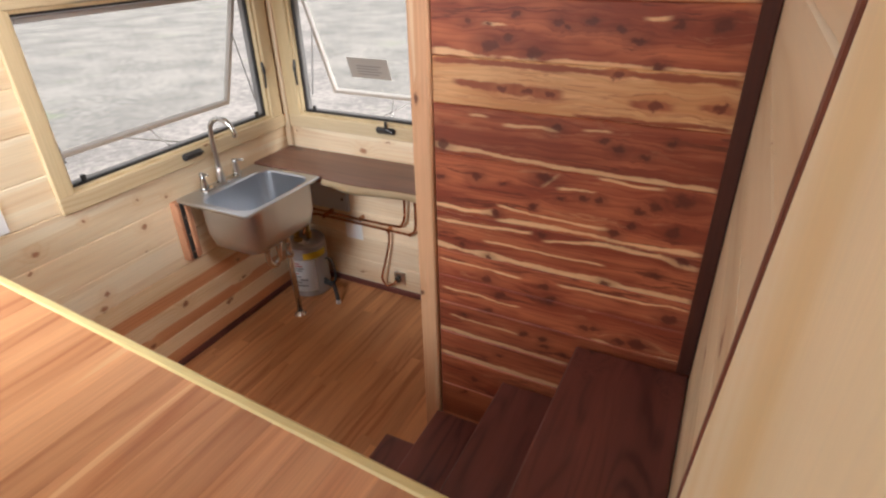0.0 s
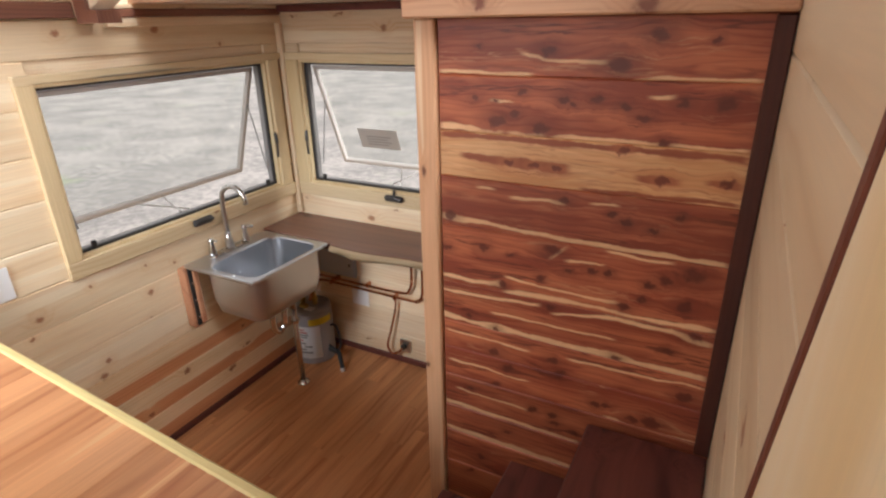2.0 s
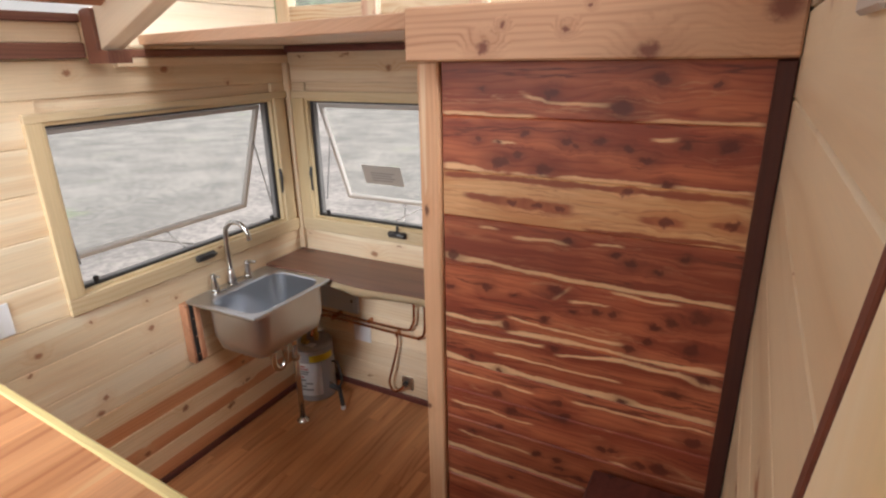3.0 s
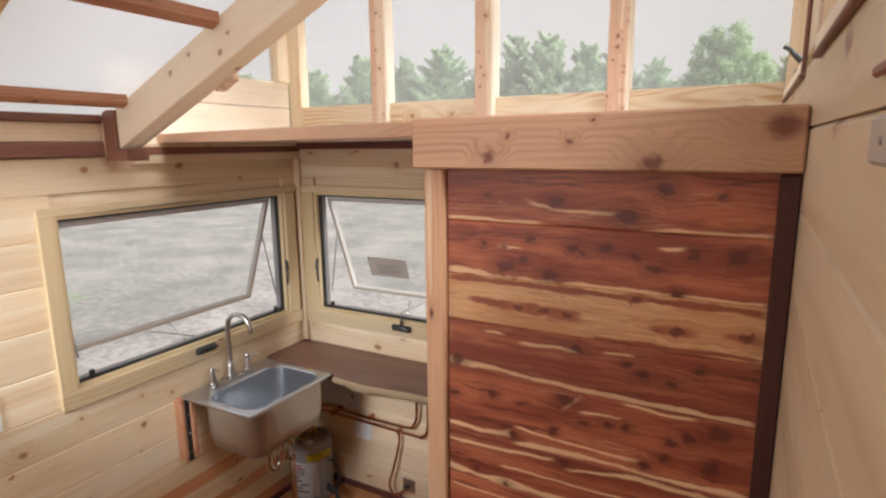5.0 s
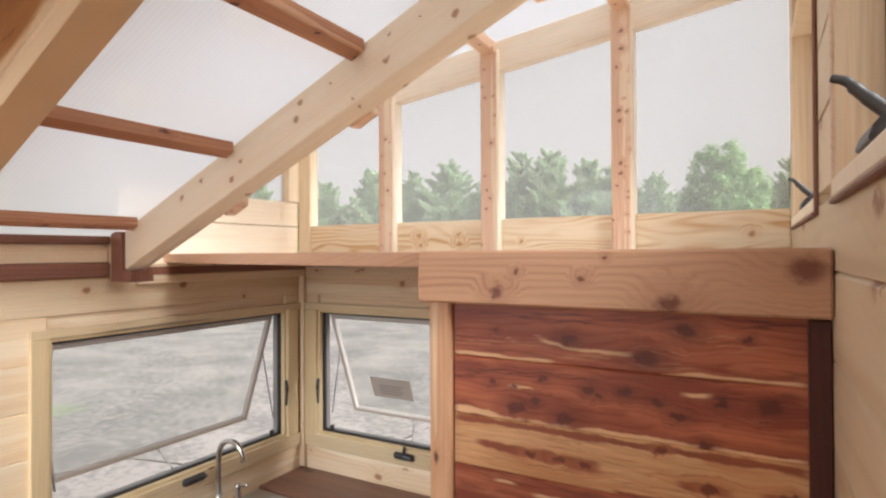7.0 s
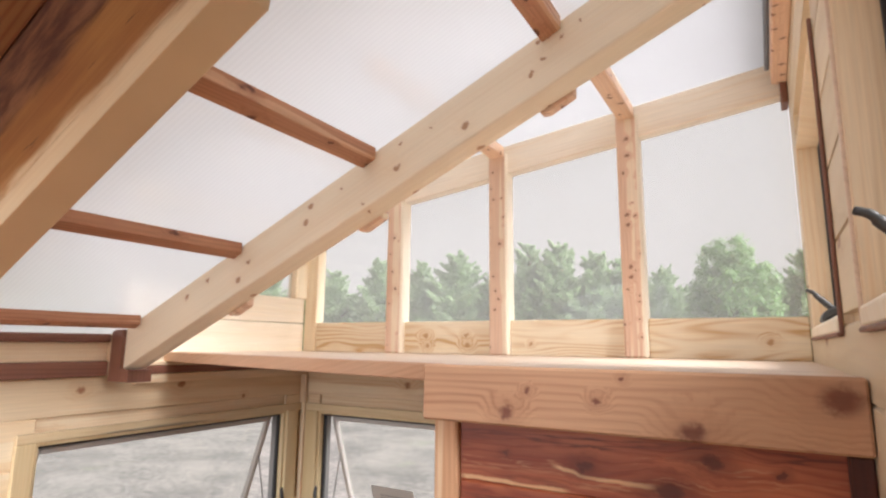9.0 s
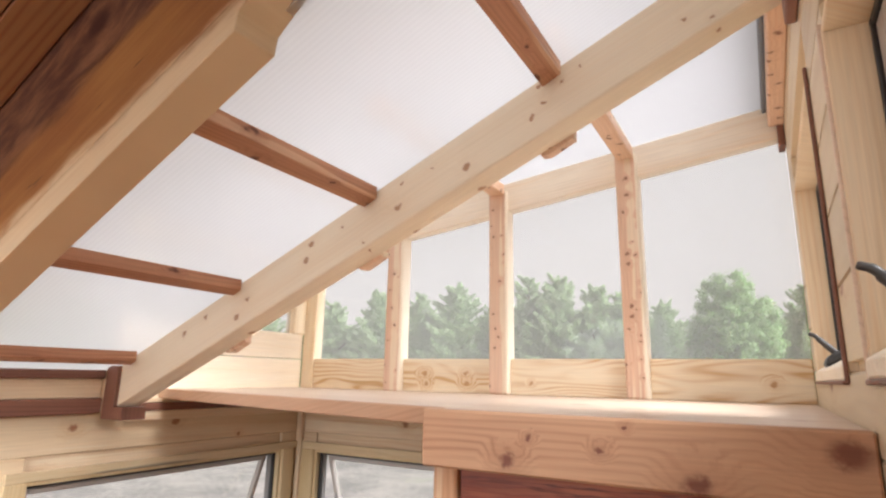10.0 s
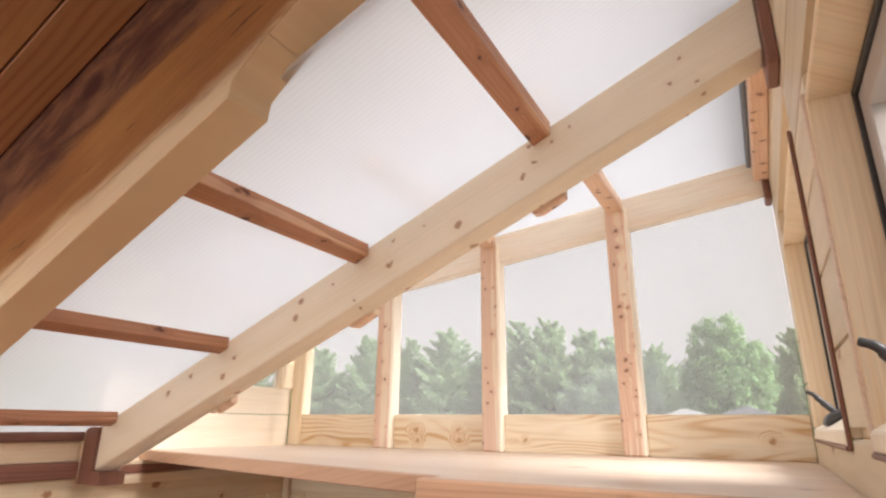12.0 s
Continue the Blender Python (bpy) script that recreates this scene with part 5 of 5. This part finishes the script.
faucet = thing("faucet", "satin gooseneck faucet with two lever handles", "faucet", at=(0, 0, 0))
fx, fy = 0.085, -0.60
part("base_plate", bowl([((fx - 0.025, fx + 0.025, fy - 0.12, fy + 0.12, 0.022), RIM + 0.0015), ((fx - 0.024, fx + 0.024, fy - 0.118, fy + 0.118, 0.022), RIM + 0.008), ((fx - 0.018, fx + 0.018, fy - 0.11, fy + 0.11, 0.017), RIM + 0.011)]), nickel, faucet, smooth=False)
part("spout_base", lathe([(0.022, 0), (0.021, 0.02), (0.016, 0.05), (0.014, 0.075)], 20, at=(fx, fy, RIM + 0.010)), nickel, faucet, smooth=True)
pts = [(fx, fy, RIM + 0.07), (fx, fy, RIM + 0.215)]
for k in range(1, 9):
    a = radians(180 - 23 * k)
    pts.append((fx + 0.072 + 0.072 * math.cos(a), fy + 0.01 * k / 8, RIM + 0.25 + 0.072 * math.sin(a)))
part("spout", tube(pts, 0.0115, 14), nickel, faucet, smooth=True)
for dy in (-0.102, 0.102):
    h = part("handle", lathe([(0.021, 0), (0.019, 0.012), (0.012, 0.045), (0.011, 0.062), (0.013, 0.066), (0.012, 0.078), (0.004, 0.082)], 18, at=(fx, fy + dy, RIM + 0.010)), nickel, faucet, smooth=True)
    part("lever", tube([(fx - 0.012, fy + dy, RIM + 0.084), (fx + 0.02, fy + dy * 1.04, RIM + 0.086), (fx + 0.052, fy + dy * 1.1, RIM + 0.09)], [0.005, 0.006, 0.004], 10), nickel, h, smooth=True)

trap = thing("drain_pipe", "chrome sink trap and drain tube into the floor", "pipe")
tx, ty = (bx0 + bx1) / 2 - 0.01, (by0 + by1) / 2
drop_x, drop_y = tx - 0.02, ty + 0.166
part("tailpiece", tube([(tx, ty, RIM - 0.243), (tx, ty, RIM - 0.33)], 0.0155, 14), chrome, trap, smooth=True)
part("slip_nut", lathe([(0.024, 0), (0.026, 0.006), (0.026, 0.018), (0.022, 0.024)], 10, at=(tx, ty, RIM - 0.30)), chrome, trap)
part("trap_bend", tube([(tx, ty, RIM - 0.32), (tx, ty, RIM - 0.40), (tx + 0.005, ty + 0.03, RIM - 0.43), (tx + 0.012, ty + 0.06, RIM - 0.40), (tx + 0.015, ty + 0.068, RIM - 0.33), (tx + 0.004, ty + 0.105, RIM - 0.285), (drop_x + 0.004, drop_y - 0.012, RIM - 0.305), (drop_x, drop_y, RIM - 0.37)], 0.0155, 14), chrome, trap, smooth=True)
part("drop_tube", tube([(drop_x, drop_y, RIM - 0.36), (drop_x, drop_y, 0.004)], 0.0145, 14), chrome, trap, smooth=True)
part("floor_flange", lathe([(0.034, 0.0005), (0.034, 0.005), (0.02, 0.009), (0.018, 0.02)], 20, at=(drop_x, drop_y, 0)), chrome, trap, smooth=True)
part("slip_nut", lathe([(0.022, 0), (0.024, 0.006), (0.024, 0.018), (0.02, 0.024)], 10, at=(drop_x, drop_y, 0.38)), chrome, trap)

HX, HY, HR = 0.145, -0.165, 0.116
heater = thing("water_heater", "small grey electric water heater standing on the floor", "water heater", at=(HX, HY, 0))
part("tank", lathe([(HR - 0.012, 0.0), (HR, 0.008), (HR, 0.305), (HR - 0.006, 0.318), (HR - 0.006, 0.322)], 40), heater_paint, heater, smooth=False)
part("top_cap", lathe([(HR - 0.004, 0.3225), (HR - 0.002, 0.332), (HR - 0.012, 0.345), (HR - 0.03, 0.35)], 40), heater_paint, heater, smooth=True)


def wrap(name, r, a0, a1, z0, z1, material, parent, label=""):
    bm = bmesh.new()
    n = 12
    cols = [[bm.verts.new((q * math.cos(radians(a0 + (a1 - a0) * k / n)), q * math.sin(radians(a0 + (a1 - a0) * k / n)), z)) for q, z in ((r, z0), (r, z1))] for k in range(n + 1)]
    for a, b in zip(cols, cols[1:]):
        bm.faces.new((a[0], b[0], b[1], a[1]))
    bmesh.ops.solidify(bm, geom=bm.faces[:], thickness=-0.0008)
    return part(name, bm, material, parent, label)


label = wrap("paper_label", HR + 0.0016, 250, 330, 0.045, 0.252, white_label, heater, "white printed warning label")
for k, (z, a0, a1, ink) in enumerate(((0.232, 240, 262, red_ink), (0.216, 236, 270, red_ink), (0.20, 246, 272, grey_ink), (0.185, 246, 268, grey_ink), (0.165, 244, 256, red_ink), (0.145, 240, 262, grey_ink), (0.125, 258, 280, grey_ink), (0.105, 240, 262, grey_ink), (0.085, 240, 280, grey_ink))):
    wrap("print_line", HR + 0.0028, a0 + 24, a1 + 24, z - 0.005, z + 0.004, ink, label)
wrap("yellow_label", HR + 0.0016, 300, 372, 0.257, 0.298, yellow_label, heater, "yellow energy label")
for ox, oy in ((-0.03, -0.03), (0.035, 0.0)):
    part("fitting", lathe([(0.014, 0.349), (0.014, 0.375), (0.018, 0.376), (0.018, 0.392), (0.011, 0.394), (0.011, 0.43)], 12, at=(ox, oy, 0)), brass, heater)
part("relief_valve", box((-0.02, -0.075, 0.349), (0.03, -0.045, 0.37), 0.004), brass, heater)
part("paper_tag", box((0.02, -0.085, 0.3505), (0.075, -0.045, 0.353), 0.0005), white_label, heater)
part("power_cable", tube([(HR - 0.002, 0.02, 0.22), (HR + 0.03, 0.02, 0.225), (HR + 0.06, 0.01, 0.19), (HR + 0.075, 0.0, 0.12), (HR + 0.055, -0.01, 0.085), (HR - 0.002, -0.01, 0.10)], 0.006, 8), rubber, heater, smooth=True)
part("drain_valve", tube([(HR - 0.004, -0.005, 0.075), (HR + 0.06, -0.01, 0.07)], 0.016, 10), bronze_metal, heater)
part("drain_hose", tube([(HR + 0.055, -0.01, 0.072), (HR + 0.085, -0.035, 0.085), (HR + 0.115, -0.06, 0.055), (HR + 0.135, -0.075, 0.015)], 0.012, 10), rubber, heater, smooth=True)
part("hose_cap", lathe([(0.014, 0.0), (0.014, 0.02)], 10), white_plastic, heater, m=pose(HR + 0.136, -0.077, 0.004, 0, 0, 0))

# copper supply pipes along the back wall under the worktop
pipes = thing("water_pipes", "bright copper water pipes looping under the worktop", "pipe")
part("supply_pipe", tube([(0.175, -0.20, 0.385), (0.16, -0.14, 0.45), (0.13, -0.05, 0.47), (0.20, -0.035, 0.468), (0.66, -0.035, 0.466), (0.74, -0.035, 0.50), (0.76, -0.04, 0.60), (0.76, -0.05, 0.78)], 0.0075, 10), copper, pipes, smooth=True)
part("supply_pipe", tube([(0.10, -0.20, 0.385), (0.10, -0.10, 0.44), (0.12, -0.032, 0.43), (0.20, -0.03, 0.435), (0.72, -0.03, 0.43), (0.78, -0.03, 0.437), (0.82, -0.035, 0.50), (0.825, -0.045, 0.78)], 0.0075, 10), copper, pipes, smooth=True)
part("drop_pipe", tube([(0.64, -0.03, 0.432), (0.642, -0.035, 0.36), (0.61, -0.045, 0.22), (0.585, -0.05, 0.12), (0.61, -0.05, 0.075), (0.65, -0.045, 0.085), (0.672, -0.03, 0.11)], 0.0065, 10), copper, pipes, smooth=True)
for cx, cz in ((0.245, 0.468), (0.46, 0.467), (0.64, 0.432), (0.20, 0.435)):
    part("pipe_clip", box((cx - 0.008, -0.045, cz - 0.014), (cx + 0.008, -0.0005, cz + 0.014), 0.004), copper, pipes)
stub_box = thing("outlet_box", "small grey metal pipe outlet on the wall", "wall box")
part("box_plate", box((0.645, -0.014, 0.075), (0.715, -0.0005, 0.155), 0.003), nickel, stub_box)
part("pipe_port", lathe([(0.016, 0.0), (0.016, 0.02)], 12), bronze_metal, stub_box, m=pose(0.675, -0.012, 0.115, 90, 0, 0))

panel = thing("electrical_panel", "blue-grey steel panel fixed under the worktop", "electrical panel")
part("panel_body", box((0.115, -0.022, 0.485), (0.375, -0.0005, 0.64), 0.004), panel_grey, panel)
part("panel_door", box((0.135, -0.027, 0.498), (0.355, -0.0225, 0.628), 0.003), panel_grey, panel)
part("panel_latch", box((0.335, -0.031, 0.555), (0.347, -0.0275, 0.572), 0.001), black_metal, panel)


def cover_plate(m):
    p = thing("outlet_plate", "plain white plastic wall plate", "outlet", m=m, group="wall plates")
    part("plate", box((-0.058, -0.007, -0.06), (0.058, -0.0005, 0.06), 0.003), white_plastic, p)
    part("insert", box((-0.018, -0.009, -0.034), (0.018, -0.0071, 0.034), 0.001), white_plastic, p)
    for s in (-0.045, 0.045):
        part("screw", lathe([(0.003, 0), (0.003, 0.001)], 8), white_plastic, p, m=pose(0, -0.007, s, 90, 0, 0))
    return p


plate = cover_plate(pose(0.385, 0, 0.37))
copy_thing(plate, M_LEFT @ pose(-1.535, 0, 1.03))

# small fittings on the right-hand wall
catch = thing("wall_plate", "small pale grey plate fixed to the pine wall", "wall plate")
part("plate", box((RIGHT - 0.008, -1.915, 1.893), (RIGHT - 0.0005, -1.822, 1.925), 0.003), sash_paint, catch)
part("screw", lathe([(0.003, 0), (0.003, 0.001)], 8), nickel, catch, m=pose(RIGHT - 0.008, -1.865, 1.909, 0, -90, 0))
peg = thing("wooden_peg", "short brown wooden peg on the pine wall", "peg")
part("bar", box((RIGHT - 0.006, -1.86, 1.952), (RIGHT - 0.0005, -1.785, 1.961), 0.003), walnut_trim, peg)

# dark-edged pine board beside the stairs, upright but tilted to fit the camera's view
side_board = thing("leaning_board", "wide pale pine board tilted to fit the view, with a dark walnut edge", "board")
fx0, fx1 = RIGHT - 0.018, RIGHT - 0.002


def tilt_y(z):
    return -1.994 - 0.37 * (z - 1.5)


part("board", prism([(tilt_y(DECK + 0.002) - 0.012, DECK + 0.002), (tilt_y(2.02) - 0.012, 2.02), (tilt_y(2.02) - 0.40, 2.02), (tilt_y(DECK) - 0.40, DECK + 0.002)], "x", fx0, fx1, 0.002), lit_board_wood, side_board)
part("dark_edge", prism([(tilt_y(DECK + 0.002), DECK + 0.002), (tilt_y(2.02), 2.02), (tilt_y(2.02) - 0.011, 2.02), (tilt_y(DECK) - 0.011, DECK + 0.002)], "x", fx0 - 0.001, fx1, 0.001), walnut_edge, side_board, "dark walnut edge")

# ---- outside ----
def leaf_crown(rng, h, wide, kind, count):
    """A crown of small leaf clumps gathered in uneven boughs, with gaps."""
    bm = bmesh.new()
    boughs = []
    if kind == "broad":
        for _ in range(420):
            a, e = rng.uniform(0, 2 * math.pi), rng.uniform(-1.0, 1.0)
            r = rng.uniform(0.45, 0.97)
            girth = math.sqrt(max(0.0, 1 - e * e * 0.9)) * wide * 0.5 * r
            boughs.append((Vector((math.cos(a) * girth, math.sin(a) * girth, h * (0.52 + 0.45 * e * r))), rng.uniform(0.04, 0.085) * wide))
    else:
        # whorls of long, lightly upturned branches: each a flat plume of needles that tapers to its tip
        branches, z = [], h * 0.03
        while z < h * 0.97:
            t = z / h
            reach = (1 - t * t) ** 0.75 * min(1.0, 0.62 + t) * wide * 0.5
            for _ in range(rng.randint(7, 11) if t < 0.8 else rng.randint(5, 7)):
                branches.append((z + rng.uniform(-0.1, 0.1), rng.uniform(0, 2 * math.pi), reach * rng.uniform(0.35, 1.08) + 0.15, rng.uniform(0.0, 0.5) + 0.35 * t))
            z += h * rng.uniform(0.028, 0.050)
        branches += [(h * 0.93, 0.0, 0.2, 3.0)]
        per = count // len(branches)
        for z, a, far, up in branches:
            way, side = Vector((math.cos(a), math.sin(a), 0)), Vector((-math.sin(a), math.cos(a), 0))
            for _ in range(per):
                f = 0.12 + 0.95 * rng.random() ** 0.8
                wide_here = 0.40 * far * max(0.12, 1.10 - f) + 0.05
                p = way * far * f + side * rng.gauss(0, 0.6) * wide_here + Vector((0, 0, z + far * up * f * f + rng.gauss(0, 0.42) * wide_here))
                u = (way * 0.7 + side * rng.uniform(-0.9, 0.9) + Vector((0, 0, rng.uniform(-0.1, 0.9)))).normalized()
                v = u.cross(Vector((rng.uniform(-1, 1), rng.uniform(-1, 1), rng.uniform(0.2, 1)))).normalized()
                size = rng.uniform(0.06, 0.10)
                bm.faces.new([bm.verts.new(q) for q in (p + u * size * 2.6, p + v * size * 0.8, p - v * size * 0.8)])
        return bm
    per = max(1, count // len(boughs))
    for c, r in boughs:
        for _ in range(per):
            d = Vector((rng.gauss(0, 1), rng.gauss(0, 1), rng.gauss(0, 0.7))) * r * 0.62
            p = c + d
            n = (d.normalized() + Vector((rng.uniform(-0.6, 0.6), rng.uniform(-0.6, 0.6), rng.uniform(0.1, 1.1)))).normalized()
            u = Matrix.Rotation(rng.uniform(0, 6.28), 3, n) @ n.orthogonal().normalized()
            v = n.cross(u)
            size = rng.uniform(0.10, 0.20)
            q = [p + u * size, p + v * size * 0.7, p - v * size * 0.7 - u * size * 0.3]
            bm.faces.new([bm.verts.new(x) for x in q])
    return bm


def trunk_mesh(rng, h, kind):
    bm = tube([(0, 0, 0), (0.08, 0.02, h * 0.25), (-0.05, 0.05, h * 0.5), (0, 0, h * (0.66 if kind == "broad" else 0.92))], [0.22, 0.17, 0.1, 0.03], 9)
    for k in range(9):
        a, z = rng.uniform(0, 6.28), h * rng.uniform(0.18, 0.5)
        l = h * (0.22 if kind == "broad" else 0.16)
        tube([(0, 0, z), (math.cos(a) * l * 0.5, math.sin(a) * l * 0.5, z + l * 0.35), (math.cos(a) * l, math.sin(a) * l, z + l * 0.75)], [0.07, 0.045, 0.015], 6, bm)
    return bm


tree_rng = random.Random(11)
models = {}
for kind, wides in (("broad", (1.0,)), ("pine", (1.0, 1.0, 1.0))):
    for n, _ in enumerate(wides):
        crown = bpy.data.meshes.new("crown")
        b = leaf_crown(tree_rng, 10.0, 7.0 if kind == "broad" else 5.6, kind, 44000 if kind == "broad" else 44000)
        b.to_mesh(crown), b.free()
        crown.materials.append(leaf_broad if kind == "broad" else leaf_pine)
        trunk = bpy.data.meshes.new("trunk")
        b = trunk_mesh(tree_rng, 10.0, kind)
        b.to_mesh(trunk), b.free()
        trunk.materials.append(bark)
        models[kind, n] = crown, trunk


def tree(x, y, top, wide, kind, n):
    height = top - GROUND
    t = thing("tree", "leafy green broad-crowned tree behind the yard" if kind == "broad" else "tall soft green pine in the far tree line", "tree", group="tree line", m=Matrix.Translation((x, y, GROUND)) @ Matrix.Rotation(tree_rng.uniform(0, 6.28), 4, "Z"))
    crown, trunk = models[kind, n]
    k = height / 10.0
    size = Matrix.Diagonal((wide / (7.0 if kind == "broad" else 5.6), wide / (7.0 if kind == "broad" else 5.6), k, 1))
    share("crown", crown, None, t, m=size)
    share("trunk", trunk, None, t, m=size)


FAR_PINES = [(-57, 52, 11, 9), (-52, 54, 10, 9), (-47.4, 55, 11.6, 9), (-40.2, 55, 12.3, 8.5), (-34.6, 56, 11.9, 7.5), (-29.3, 55, 12.9, 9), (-25, 57, 10.2, 8), (-20.6, 56, 13.0, 8.5), (-16.6, 55, 12.9, 8.5), (-12.8, 55.5, 11.4, 8), (-10.3, 56, 11.0, 7), (-6.6, 55, 9.7, 5.5), (5, 55, 10.2, 6), (7.6, 55, 11.6, 7), (11, 56, 12, 8), (15, 57, 12, 8)]
FILL_PINES = [(-44, 60, 9.6, 9), (-37.5, 60, 9.8, 9), (-32, 60, 10.2, 9), (-23, 62, 10, 9), (-18.5, 61, 11, 8), (-14.5, 60, 10, 8), (-8.5, 60, 8.6, 8), (-4, 62, 7.8, 7), (2.5, 57, 7.8, 7), (-50, 61, 9, 9), (-28, 61, 10, 9), (-11.5, 62, 9.5, 8), (-6, 63, 8.2, 8), (0, 64, 7.8, 8), (4, 63, 8, 8)]
SIDE_PINES = [(-52, 8, 8.2, 9), (-56, 15, 9, 9), (-58, 22, 8.4, 10), (-60, 29, 9, 10), (-60, 36, 8.6, 10), (-58, 43, 9.4, 9)]
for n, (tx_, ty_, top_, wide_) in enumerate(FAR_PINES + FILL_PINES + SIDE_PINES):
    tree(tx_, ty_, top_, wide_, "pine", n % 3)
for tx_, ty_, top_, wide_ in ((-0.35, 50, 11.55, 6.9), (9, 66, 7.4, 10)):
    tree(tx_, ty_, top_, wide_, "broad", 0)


def cottage(x, y, wide, deep, eaves, ridge, label):
    h = thing("house", label, "house", at=(x, y, GROUND))
    part("wall", box((-wide / 2, -deep / 2, 0), (wide / 2, deep / 2, eaves)), siding, h)
    part("roof", prism([(-wide / 2 - 0.2, eaves), (wide / 2 + 0.2, eaves), (0, ridge)], "y", -deep / 2 - 0.3, deep / 2 + 0.3), siding if ridge < 4.1 else shingle, h)


cottage(-2.45, 40, 2.3, 3.5, 3.68, 4.08, "far white gabled shed in front of the trees")
cottage(1.15, 40, 2.6, 3.5, 3.75, 4.22, "far grey-roofed shed in front of the trees")
